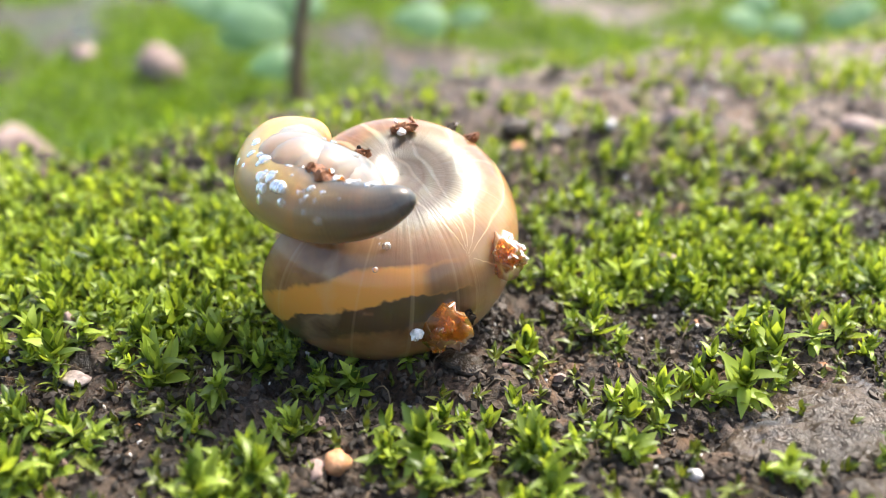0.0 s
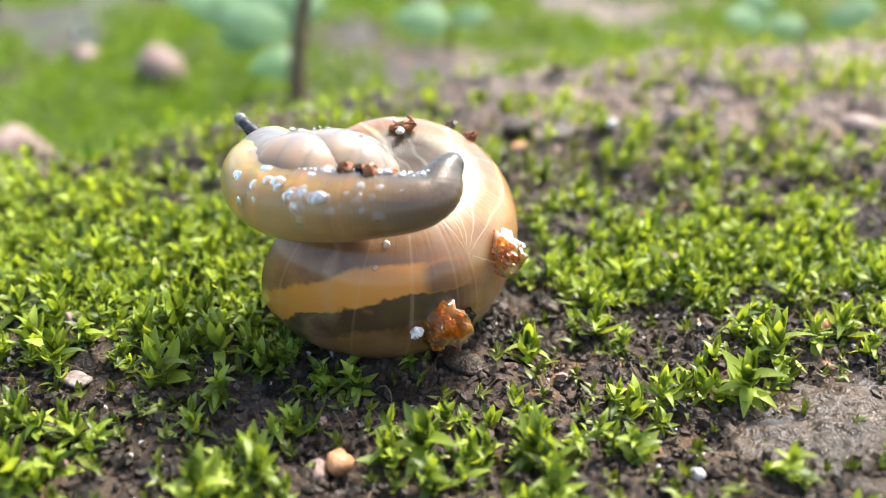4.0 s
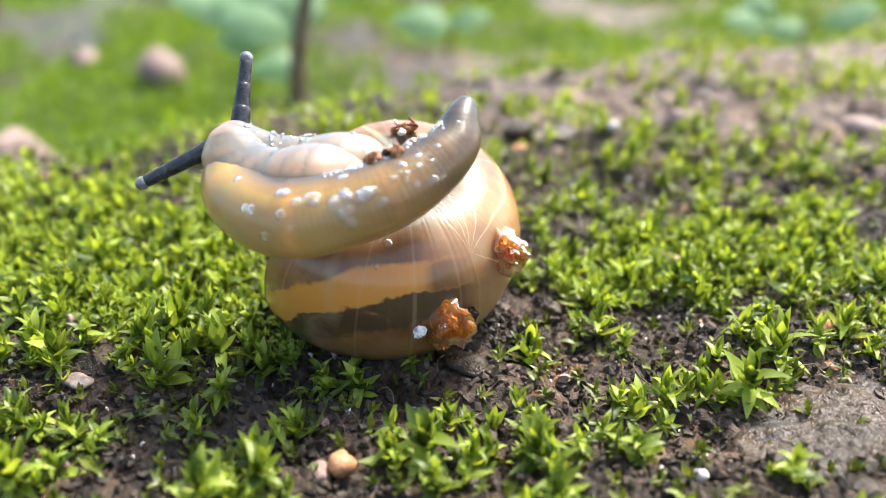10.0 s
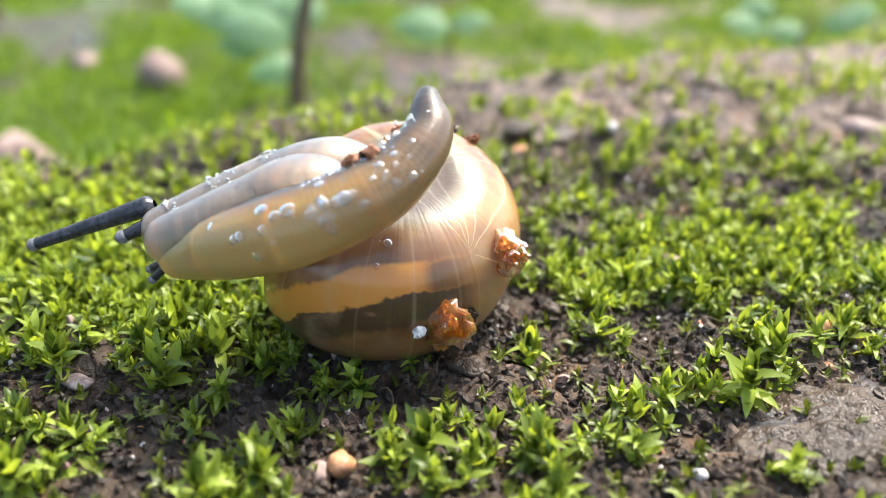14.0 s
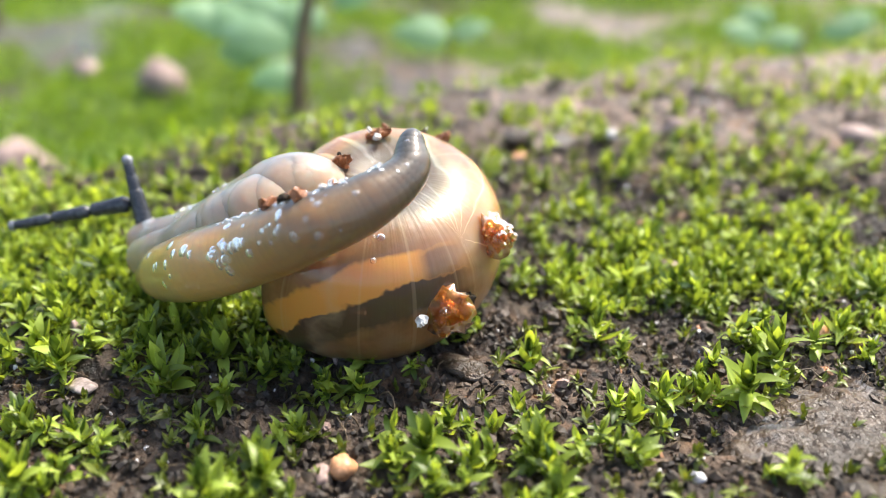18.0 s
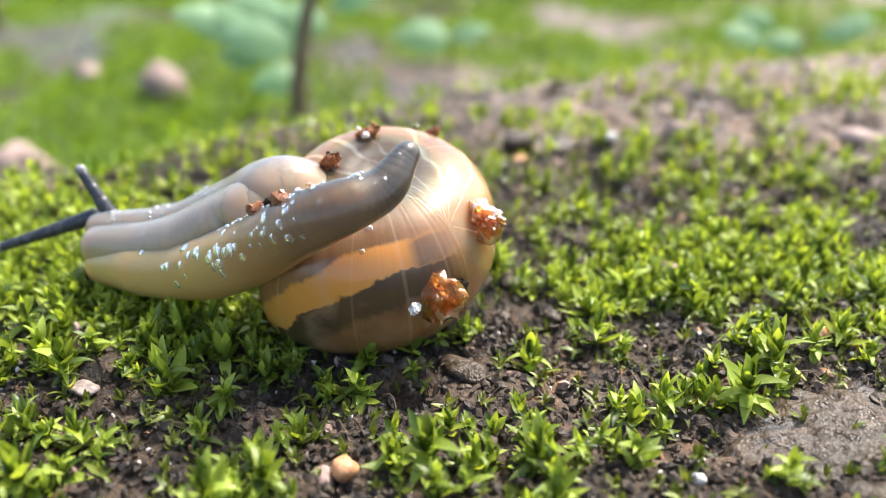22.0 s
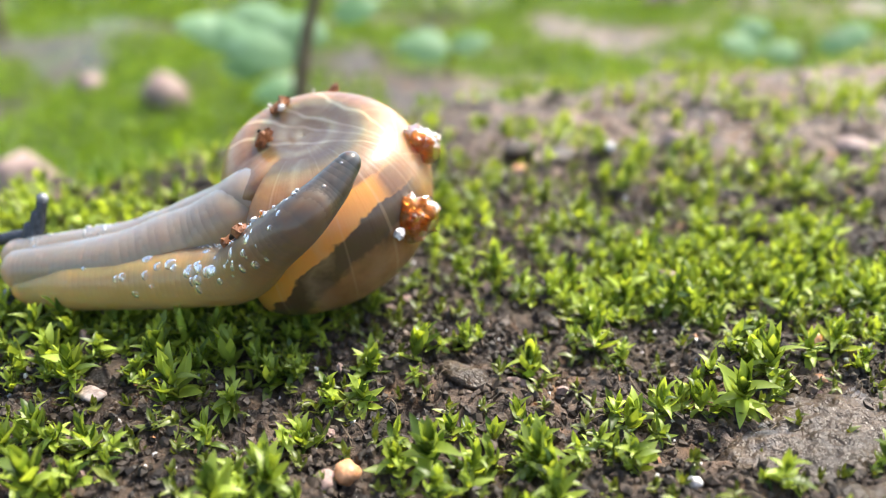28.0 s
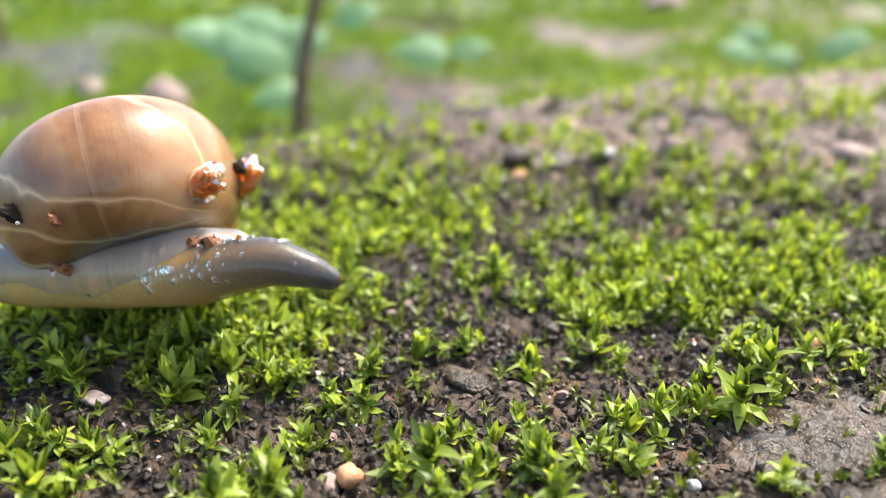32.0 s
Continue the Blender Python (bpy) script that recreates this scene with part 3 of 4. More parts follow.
def moss_cover(x, y):
    """How thickly moss grows at a place, 0 to 1."""
    d = 0.25 + 0.78 * smooth_noise(x / 6.5 + 3, y / 6.5, 21) + 0.3 * smooth_noise(x / 2.5, y / 2.5, 22)
    for cx, cy, rx, ry, amount in ((-17, 9, 12, 7, 0.9), (-30, 15, 10, 9, 0.8), (17, 9, 8, 5, 0.7), (30, 9, 8, 7, 1.0), (13, 12, 6, 5, 0.35), (8, -1, 7, 5, -1.2), (22, -8, 8, 4.5, -1.2), (-4, 2, 5, 3, -0.4),
                                   (-3, -5.5, 9, 3.8, -0.9), (-19, -8.5, 9, 3.2, -0.6), (0, 22, 12, 9, 0.5), (-8, 34, 10, 9, 0.8), (20, 22, 8, 7, 0.3), (35, 38, 16, 12, 0.05), (45, 22, 14, 12, -0.05), (11, 29, 7, 8, -0.5)):
        d = d + amount * np.exp(-(((x - cx) / rx) ** 2 + ((y - cy) / ry) ** 2))
    return np.clip(d, 0, 1)


def sow(rng, count, box, gap, test):
    """Places in box at least gap apart where test lets them grow."""
    cells, out = {}, []
    for x, y, u in zip(rng.uniform(box[0], box[1], count), rng.uniform(box[2], box[3], count), rng.uniform(0, 1, count)):
        if u > test(x, y):
            continue
        c = (int(x // gap), int(y // gap))
        if any((x - a) ** 2 + (y - b) ** 2 < gap * gap for i in (-1, 0, 1) for j in (-1, 0, 1) for a, b in cells.get((c[0] + i, c[1] + j), ())):
            continue
        cells.setdefault(c, []).append((x, y))
        out.append((float(x), float(y)))
    return out


def near_bank(x, y):
    return y < np.interp(x, EDGE_X, EDGE_Y) + 14


# tufts that stand out, west, east and north of the bare patch
TUFTS_WEST = ((-20, 5.4), (-22, 3.5), (-11.4, 4.4), (-9.5, 4.8), (-8.1, 3.6), (-13.8, 7.4), (-16.5, 4.4), (-15.1, 0.8), (-12.6, -0.4), (-9.9, -0.1), (-10, -3.5), (-10.5, -4.9), (-9.4, -6.5), (-8, -0.1), (-2.3, -0.9), (-1.9, -4.3), (-5, -6.8), (-4.1, -6.5), (-6.6, -9.2), (-9.5, -7.7), (-20.2, -1.2), (-20.4, -2.3), (-23.7, -1.1), (-19, -6.7), (-20.2, -7.9), (-15.7, -7.4), (-15.6, -9.1), (-18.5, -10.1), (-0.8, -8.9), (1.2, -10.8), (-4.1, -3.2), (-26.2, 7.5), (-27.3, 6.5), (-21.5, 5.4), (0.5, 0.2), (1.7, -8.9), (0.1, 9.4), (-2.4, 9.5), (-4.2, 11.2), (1.7, 15))
TUFTS_EAST = ((4, 10.5), (6, 10.5), (8.1, 8.8), (9.9, 14.9), (11.2, 9.3), (13.4, 10.4), (11.7, 1.4), (13.7, 0.5), (3.8, 1.5), (7.9, 0.2), (15.2, 11.6), (17.5, 8.1), (18, 6), (19.3, 5), (21.6, 7.5), (22.6, 12.1), (23.9, 10.9), (20.7, 4.5), (18.7, 0.5), (20.9, 0), (16.4, -3.4), (14.9, -4.8), (12.3, -6), (14.1, -4.4), (3.7, -7.2), (6.8, -6.9), (3.8, -9.5), (7.3, -9.5), (8, -10.4), (12.2, -9), (10.7, -7.6), (19.3, -3.8), (27.7, 12.7), (30.6, 13.3), (26.8, 6.9), (30.7, 7.4), (35.2, 11.9), (30.8, 5.3), (26.7, 4.4), (18.9, -10.7), (24.2, -9.4), (26.6, 1.2), (25.1, -0.4), (23, 2.6), (5.8, -6.3), (18.6, 14.7), (19.9, 14.1))
TUFTS_NORTH = ((4.2, 16.5), (6.7, 11.9), (9.7, 16.5), (13.8, 20.9), (11.5, 26.1), (18, 28.8), (19.4, 26.9), (21.6, 24.1), (24.1, 25.9), (24.2, 21.6), (19.8, 18.5), (23.7, 17.7), (22.9, 12.3), (23.2, 10.5), (17.7, 13.6), (28, 19.1), (36.6, 25.7), (38.8, 23), (27.7, 37.3), (25.8, 48.2), (29, 46.6), (17.5, 46.9), (19.6, 44), (19.7, 54.7), (37.5, 49.4), (41.4, 47.8), (38.2, 54.3), (7, 28), (9.3, 44.2), (12.2, 47), (11, 38.9), (6.8, 45.6), (51.9, 54), (49.1, 54.1), (59.3, 61.1), (27.7, 13.5), (34.5, 25.7), (32.1, 26.7))

TUFTS_FRONT = ((3.8, -6.5), (3.7, -9.4), (6.5, -6.9), (7.3, -8.2), (8.1, -10.5), (10.2, -7.8), (11.9, -9.0), (12.7, -9.8), (14.4, -4.7), (16.5, -2.8), (16.6, -4.7), (18.9, -4.8), (11.8, -4.7), (2.1, -11.5), (0.1, -9.0), (-0.9, -9.4), (-2.0, -3.9), (-4.9, -7.1), (-3.8, -7.3), (-6.7, -9.3), (-10.1, -6.7), (-9.7, -4.4), (-15.7, -7.9), (-15.7, -9.9), (-18.9, -7.0), (-17.0, -11.1), (18.4, -11.3), (13.3, -0.0), (11.9, 1.5), (20.1, 3.6), (18.7, 5.0), (18.4, 7.9), (19.8, 0.5), (22.1, 2.3), (24.9, 5.0), (24.5, -0.1), (27.3, 2.3), (21.4, -2.3), (29.1, 7.9), (27.0, -1.2), (7.6, -0.3), (10.0, 8.0), (14.3, 10.4), (16.7, 12.1), (11.3, 12.1))
TUFTS_PATH = ((-24.7, 6.0), (-21.7, 3.5), (-20.1, 5.9), (-18.6, 5.6), (-20.4, 2.1), (-16.8, 2.1), (-15.5, 3.8), (-13.5, 0.8), (-12.3, 2.7), (-10.4, -0.7), (-9.1, 4.7), (-7.8, 2.7), (-9.6, 2.0), (-6.4, 3.0), (-12.2, -1.3), (-14.9, -0.4), (-23.6, 2.1), (-26.5, 4.9), (-18.3, -0.4), (-24.0, 7.9), (-16.8, 7.8), (-14.4, 6.3), (-11.7, 6.2), (-19.4, 9.5), (-22.6, 10.4), (-28.0, 11.3), (-22.8, -0.9), (-21.4, -0.4), (-19.0, -2.1), (-18.0, 1.5), (-15.8, -1.6), (-12.7, -3.2), (-10.6, -3.8), (-24.4, 0.9), (-21.2, 4.9), (-17.0, 4.8), (-21.9, 1.5), (-18.4, 3.4), (-13.6, 2.1), (-10.7, 2.0), (-8.7, -0.5), (-13.5, 10.3), (-16.9, 12.1), (-10.4, 4.1))

NEAR_BOX = (-24, 32, -14, 16)
set_spots = []
for p in (*TUFTS_FRONT, *TUFTS_PATH, *TUFTS_WEST, *TUFTS_EAST, *TUFTS_NORTH):
    if all((p[0] - a) ** 2 + (p[1] - b) ** 2 > 1.4 for a, b in set_spots):
        set_spots.append(p)
sown = [p for p in sow(np.random.default_rng(3), 9000, NEAR_BOX, 1.3, lambda x, y: max(0.0, moss_cover(x, y) - 0.45)) if min((p[0] - a) ** 2 + (p[1] - b) ** 2 for a, b in set_spots) > 1.6]
near_spots = (set_spots + sown)[:215]
prototypes = [build_tuft(k) for k in TUFT_KINDS]
prng = np.random.default_rng(7)
for i, (x, y) in enumerate(near_spots):
    m = pose(x * MM, y * MM, (float(ground_z(x, y)) - 0.15) * MM, prng.uniform(-14, 14), prng.uniform(-14, 14), prng.uniform(0, 360)) @ Matrix.Scale(prng.uniform(0.95, 1.4), 4)
    if i < len(prototypes):
        prototypes[i].matrix_basis = m
    else:
        copy_thing(prototypes[i % len(prototypes)], m)


def moss_carpet(name, spots, scales, material, label, rng, leaves=None, count=9):
    """Many tufts in one mesh."""
    vs, fs, n = [], [], 0
    for x, y in spots:
        z, sc = float(ground_z(x, y)) - 0.15, rng.uniform(*scales)
        tilt = np.array((pose(0, 0, 0, rng.uniform(-15, 15), rng.uniform(-15, 15), rng.uniform(0, 360))).to_3x3())
        for k, turn, lift, length, height in rosette(rng, count, (-5, 78)):
            v, f = (leaves or LEAVES)[k]
            m = np.array((pose(0, 0, 0, 0, 0, turn) @ pose(0, 0, 0, 0, -lift, 0)).to_3x3()) * (length * 1.25 * sc)
            v = (v @ m.T + np.array((0, 0, height * sc))) @ tilt.T + np.array((x, y, z))
            vs.append(v)
            fs.append(f + n)
            n += len(v)
    ob = new(name, mesh_of(name, np.concatenate(vs), np.concatenate(fs), material))
    return tagged(ob, label, "moss", kind="stuff")


crng = np.random.default_rng(19)
bank_spots = [p for p in sow(crng, 16000, (-48, 85, -18, 90), 1.9, lambda x, y: 1.3 * (moss_cover(x, y) - 0.25))
              if near_bank(*p) and not (NEAR_BOX[0] < p[0] < NEAR_BOX[1] and NEAR_BOX[2] < p[1] < NEAR_BOX[3])]
moss_carpet("bank_moss", bank_spots, (1.0, 1.6), MOSS_STUFF, "bright green moss scattered over the soil bank", crng, None, 13)
thick_spots = sow(crng, 20000, (-36, 38, -14, 24), 0.8, lambda x, y: 1.0 * (moss_cover(x, y) - 0.58))
thick_spots += (set_spots + sown)[215:]
for x, y in near_spots:
    for k in range(int(crng.integers(0, 3))):
        a, d = crng.uniform(0, math.tau), crng.uniform(0.8, 1.6)
        thick_spots.append((x + d * math.cos(a), y + d * math.sin(a)))
moss_carpet("young_moss", thick_spots, (0.75, 1.15), MOSS_STUFF, "dense young moss filling the gaps between tufts", crng, None, 15)
old_spots = sow(crng, 7000, (-30, 40, -16, 40), 1.05, lambda x, y: 0.22 + 0.5 * moss_cover(x, y))
moss_carpet("old_moss", old_spots, (0.5, 0.9), MOSS_OLD, "dark olive older moss close to the soil", crng)
# last term clears moss at the stem's foot, dark soil standing for shadow
floor_spots = [p for p in sow(crng, 60000, (-190, 190, 10, 330), 2.1, lambda x, y: 0.75 + 1.1 * smooth_noise(x / 24, y / 24, 61) - 0.7 * math.exp(-((x + 150) / 50) ** 2 - ((y - 260) / 60) ** 2) - math.exp(-((x - 18) / 14) ** 2 - ((y - 165) / 20) ** 2) - 1.5 * math.exp(-((x + 36) / 14) ** 2 - ((y - 136) / 16) ** 2)) if not near_bank(p[0], p[1] + 4)]
moss_carpet("floor_moss", floor_spots, (1.6, 2.6), MOSS_FLOOR, "bright green moss carpet on the lower ground", crng, COARSE)

far_spots = sow(crng, 6000, (-420, 420, 320, 900), 8.0, lambda x, y: 0.9)
moss_carpet("far_moss", far_spots, (5.0, 8.0), MOSS_FLOOR, "green moss on the ground farther off", crng, COARSE)

# ---- crumbs and stones ----


def crumbs(name, spots, sizes, material, label, rng):
    vs, fs, n = [], [], 0
    for x, y in spots:
        r = rng.uniform(*sizes) * rng.uniform(0.5, 1)
        v, f = chunk(rng, np.array((r, r * rng.uniform(0.6, 1), r * rng.uniform(0.5, 0.9))), 0.35, 5 if r < 0.5 else 9)
        vs.append(v + np.array((x, y, float(ground_z(x, y)) + r * 0.15)))
        fs.append(f + n)
        n += len(v)
    ob = new(name, mesh_of(name, np.concatenate(vs), np.concatenate(fs), material, False))
    return tagged(ob, label, "soil crumbs", kind="stuff")


krng = np.random.default_rng(23)
crumbs("soil_crumbs", sow(krng, 26000, (-30, 45, -16, 34), 0.3, lambda x, y: 0.95), (0.08, 0.55), CRUMB, "dark crumbs of wet soil and grit", krng)
# white grains: mineral grit, and wet glints of the soil imitated by pale colour
crumbs("pale_glint_grit", sow(krng, 2600, (-30, 60, -16, 60), 0.6, lambda x, y: 0.4 + 0.5 * smooth_noise(x / 9, y / 9, 51)), (0.08, 0.3), WHITE, "pale mineral grit on the soil, also standing in for wet glints", krng)
crumbs("pink_grit", sow(krng, 500, (-30, 60, -16, 60), 1.5, lambda x, y: 0.4), (0.15, 0.5), PINK, "pinkish grit strewn on the soil", krng)
crumbs("orange_grit", sow(krng, 260, (-30, 60, -16, 60), 1.8, lambda x, y: 0.5), (0.12, 0.45), ORANGE, "orange grit strewn on the soil", krng)


def stone(name, x, y, size, material, label, lift=0.3, seed=1):
    r = np.random.default_rng(seed)
    v, f = ball(20, 14)
    bumps = smooth_noise(v[:, 0] * 1.6 + seed * 3.1, v[:, 1] * 1.6 + v[:, 2] * 1.3, seed) * 0.22 + smooth_noise(v[:, 0] * 4 + seed, v[:, 1] * 4 + v[:, 2] * 4, seed) * 0.08
    v = v * (1 + bumps[:, None]) * np.array(size) / 2
    ob = new(name, mesh_of(name, v, f, material))
    ob.matrix_basis = pose(x * MM, y * MM, (float(ground_z(x, y)) + size[2] * lift) * MM, 0, 0, r.uniform(0, 360))
    return tagged(ob, label, "stone")


def tube(points, radii, n=10):
    pts = [Vector(p) for p in points]
    vs = []
    for i, p in enumerate(pts):
        d = (pts[min(i + 1, len(pts) - 1)] - pts[max(i - 1, 0)]).normalized()
        a = d.cross(Vector((0.3, 1, 0.2))).normalized()
        b = d.cross(a)
        for j in range(n):
            w = math.tau * j / n
            vs.append(tuple(p + (a * math.cos(w) + b * math.sin(w)) * radii[i]))
    return np.array(vs), lattice(n, len(pts), True)


def build_fibres():
    """Loose root hairs and dead stalks lying on the soil."""
    r = np.random.default_rng(41)
    vs, fs, n = [], [], 0
    for i in range(260):
        x, y = r.uniform(-26, 34), r.uniform(-13, 26)
        a, length, thick = r.uniform(0, math.tau), r.uniform(0.8, 3.2), r.uniform(0.018, 0.05)
        bend = r.uniform(-1.2, 1.2)
        u = np.linspace(0, 1, 6)
        px, py = x + length * u * np.cos(a + bend * u), y + length * u * np.sin(a + bend * u)
        pz = ground_z(px, py) + 0.12 + r.uniform(0.0, 0.7) * np.sin(u * math.pi)
        v, f = tube(list(zip(px, py, pz)), [thick] * 6, 5)
        vs.append(v)
        fs.append(f + n)
        n += len(v)
    return tagged(new("root_fibres", mesh_of("root_fibres", np.concatenate(vs), np.concatenate(fs), FIBRE)), "thin brown root hairs and dead stalks on soil", "fibres", kind="stuff")


for i, (x, y, size, material, label) in enumerate((
    (-2.4, -9.4, (1.5, 1.3, 1.2), ORANGE, "rounded orange pebble half sunk in soil"),
    (-3.5, -9.8, (1.3, 1.0, 0.8), PINK, "pale pink stone beside the orange pebble"),
    (14.6, -10.4, (0.7, 0.7, 0.7), WHITE, "small white quartz grain"),
    (-17.7, -3.3, (1.8, 1.1, 0.5), PALE, "flat pale stone chip on soil"),
    (25.5, 1.7, (1.3, 1.1, 0.9), ORANGE, "small orange brown pebble"),
    (26.5, 38.9, (3.2, 2.2, 4.2), PINK, "upright pink stone on the bank"),
    (14.0, 34.8, (4.5, 3.0, 1.6), ROCK, "flat grey stone in soil"),
    (18.5, 9.5, (1.8, 1.5, 1.8), PINK, "pinkish crumbly stone among moss"),
    (-71, 162, (14, 11, 12), PINK, "pale pink stone in moss"),
    (-79, 100, (13, 11, 12), PINK, "large pale pink stone beside the moss"),
    (104, 326, (26, 18, 14), PINK, "broad pale pink stone in far moss"),
    (-101, 185, (9, 8, 7), PINK, "small pale stone in moss"),
    (-0.2, 8.0, (0.9, 0.8, 0.7), PINK, "small tan pebble on bare soil"),
    (9.5, 4.1, (1.3, 1.0, 0.9), ROCK, "small dark grey pebble on soil"),
    (10.0, 6.7, (1.1, 0.9, 0.8), ROCK, "small tan grey pebble on soil"),
    (10.2, 37.8, (3.6, 2.4, 2.2), ROCK, "dark slaty stone on the bank"),
    (19.4, 35.8, (1.2, 1.0, 0.9), WHITE, "small pale stone on the bank"),
    (3.6, -1.2, (3.4, 1.8, 0.8), ROCK, "flat dark slate chip sunk in soil"),
    (6.9, -1.3, (1.5, 0.7, 0.4), PINK, "thin pinkish chip on dark soil"),
    (-13.6, -2.4, (0.7, 0.6, 1.2), PALE, "pale crumb upright in soil"),
    (-19.8, 1.4, (0.8, 0.7, 1.8), PINK, "upright pinkish splinter of stone"),
    (46, 38, (4.5, 3.0, 2.2), PINK, "pale pink stone on the bank"),
    (10.0, 33, (2.0, 2.0, 2.0), ORANGE, "small orange stone on the bank"),
)):
    stone("pebble", x, y, size, material, label, seed=i + 1)



def build_rock():
    """A low worn slab, cracked and pitted."""
    x, y = np.meshgrid(np.linspace(-1, 1, 90), np.linspace(-1, 1, 60))
    lim = 1 + 0.18 * smooth_noise(np.arctan2(y, x) * 2.2 + 5, 0 * x, 71)
    d = np.hypot(x, y) / lim
    h = 1.1 * np.clip(1 - d ** 4, -1, 1) + 0.35 * smooth_noise(x * 5, y * 4, 72) + 0.22 * smooth_noise(x * 13, y * 9, 73) + 0.12 * smooth_noise(x * 30, y * 22, 74)
    v = np.stack([x * 10, y * 5.5, np.where(d > 1, -1.5, h)], -1).reshape(-1, 3)
    ob = new("rock", mesh_of("rock", v, lattice(90, 60), ROCK))
    ob.matrix_basis = pose(25 * MM, -8.2 * MM, -0.5 * MM, 0, 0, 12)
    return tagged(ob, "flat wet grey brown rock in the soil bank", "rock")


build_rock()
build_fibres()

# ---- seedlings on the lower ground ----


def broad_leaf(length, width):
    s = np.linspace(0, 1, 9)
    w = width * np.sin(np.pi * (0.04 + 0.95 * s) ** 0.8) ** 0.8
    rows = []
    for t in np.linspace(-1, 1, 7):
        rows.append(np.stack([s * length, t * w / 2, 0.12 * length * np.sin(s * 2.6) - abs(t) * 0.08 * w], -1))
    return np.concatenate(rows), lattice(9, 7)


BROAD = mesh_of("leaf", *broad_leaf(1.0, 0.62), HERB)


def seedling(x, y, height, lean, leaves, thickness, label):
    z = float(ground_z(x, y))
    plant = tagged(new("seedling"), label, "plant")
    plant.matrix_basis = pose(x * MM, y * MM, z * MM)
    pts = [(lean * u * u, 0, -1.0 + (height + 1) * u) for u in (0, 0.25, 0.5, 0.75, 1)]
    v, f = tube(pts, [thickness * (1 - 0.1 * i) for i in range(5)])
    part("stem", mesh_of("stem", v, f, STEM), plant, "brown woody stem")
    for dx, dy, dz, size, turn, lift in leaves:
        ob = part("leaf", BROAD, plant)
        ob.matrix_basis = pose(dx * MM, dy * MM, dz * MM, 50 * math.cos(radians(turn)), -lift, turn) @ Matrix.Scale(size, 4)
    return plant


seedling(-32, 140, 34, 7, ((-12, 10, 20, 17, 172, 8), (0, 9, 17, 19, 180, 4), (-8, 8, 14, 13, 165, -4), (2, 5, 10, 14, 200, -8), (6, 10, 20, 15, 160, 12), (8, 12, 25, 12, 20, 10), (-4, 11, 22, 16, 150, 12), (-18, 11, 22, 12, 190, 6)), 2.3, "young plant with blue green leaves on a brown stem")
seedling(4, 192, 9, 2, ((0, 4, 8, 17, 178, 3), (1, 4, 8.5, 12, 8, 10), (-2, 5, 9, 10, 140, 20)), 0.8, "low seedling with blue green leaves in moss")
seedling(104, 185, 13, 3, ((-8, 5, 10, 13, 180, 8), (4, 5, 8.5, 12, 170, 0), (-5, 7, 14, 11, 160, 10), (9, 5, 10, 12, 10, 10), (14, 6, 12, 13, 20, 10), (4, 1, 2, 13, 350, 5)), 0.9, "low seedling with pale shining leaves beside the bank")
seedling(-160, 250, 40, 1, ((0, 0, 38, 14, 160, 20), (0, 0, 36, 14, 20, 15)), 1.5, "thin reddish stem rising from far moss")

# ---- the snail's poses: body line from tail to head, tentacle tips and roots, shell ----
SPINES = {}
SPINES[0] = ((0.5, -3.2, 11.1), (-1.2, -3.1, 10.6), (-3.6, -2.2, 10.3), (-5.7, -0.5, 10.5), (-6.7, 1.7, 10.7), (-6.5, 3.9, 11.1), (-5.2, 5.3, 11.2))
SPINES[2] = ((1.7, -2.7, 11.3), (0.3, -3.1, 10.7), (-2.3, -2.8, 10.6), (-5.0, -1.7, 10.7), (-6.7, 0.5, 10.9), (-6.9, 3.2, 11.2), (-5.4, 4.6, 11.2))
SPINES[3.5] = ((2.5, -2.0, 11.6), (1.1, -3.0, 10.7), (-1.7, -2.7, 10.5), (-4.7, -1.7, 10.4), (-7.0, 0.5, 10.6), (-7.7, 3.2, 10.8), (-6.5, 4.2, 11.3))
SPINES[5.5] = ((3.8, 0.6, 13.3), (2.9, -1.0, 12.3), (0.5, -2.1, 11.4), (-2.3, -2.4, 10.5), (-5.3, -1.8, 9.8), (-7.5, 0.6, 9.6), (-8.0, 2.8, 10.0))
SPINES[6] = ((3.8, 0.5, 13.3), (2.9, -1.1, 12.3), (0.5, -2.2, 11.3), (-2.3, -2.5, 10.5), (-5.2, -2.0, 9.9), (-7.2, 0.3, 9.7), (-7.6, 2.2, 10.1))
SPINES[7] = ((4.1, 0.4, 13.2), (3.0, -1.2, 12.3), (0.6, -2.3, 11.4), (-2.3, -2.7, 10.6), (-5.3, -2.4, 10.2), (-7.2, -0.4, 10.0), (-7.6, 1.2, 10.6))
SPINES[9] = ((3.8, 1.0, 14.4), (3.0, -0.7, 12.9), (0.6, -2.3, 11.6), (-2.3, -3.1, 10.7), (-5.5, -3.0, 10.2), (-7.9, -0.8, 10.5), (-8.5, 1.1, 11.6))
SPINES[11] = ((3.5, 0.8, 14.1), (2.6, -0.7, 12.7), (0.4, -2.4, 11.4), (-2.6, -3.1, 10.6), (-5.4, -3.0, 10.2), (-8.0, -0.9, 10.4), (-8.9, 1.2, 11.6))
SPINES[12] = ((3.5, 0.7, 14.0), (2.7, -0.7, 12.9), (0.4, -2.4, 11.4), (-2.5, -3.1, 10.6), (-5.6, -3.0, 10.4), (-8.5, -0.6, 10.9), (-9.2, 1.5, 12.4))
SPINES[12.5] = ((3.4, 0.8, 13.9), (2.6, -0.7, 12.9), (0.4, -2.3, 11.4), (-2.5, -3.2, 10.6), (-5.6, -3.0, 10.3), (-8.8, -0.5, 11.0), (-9.6, 1.6, 12.5))
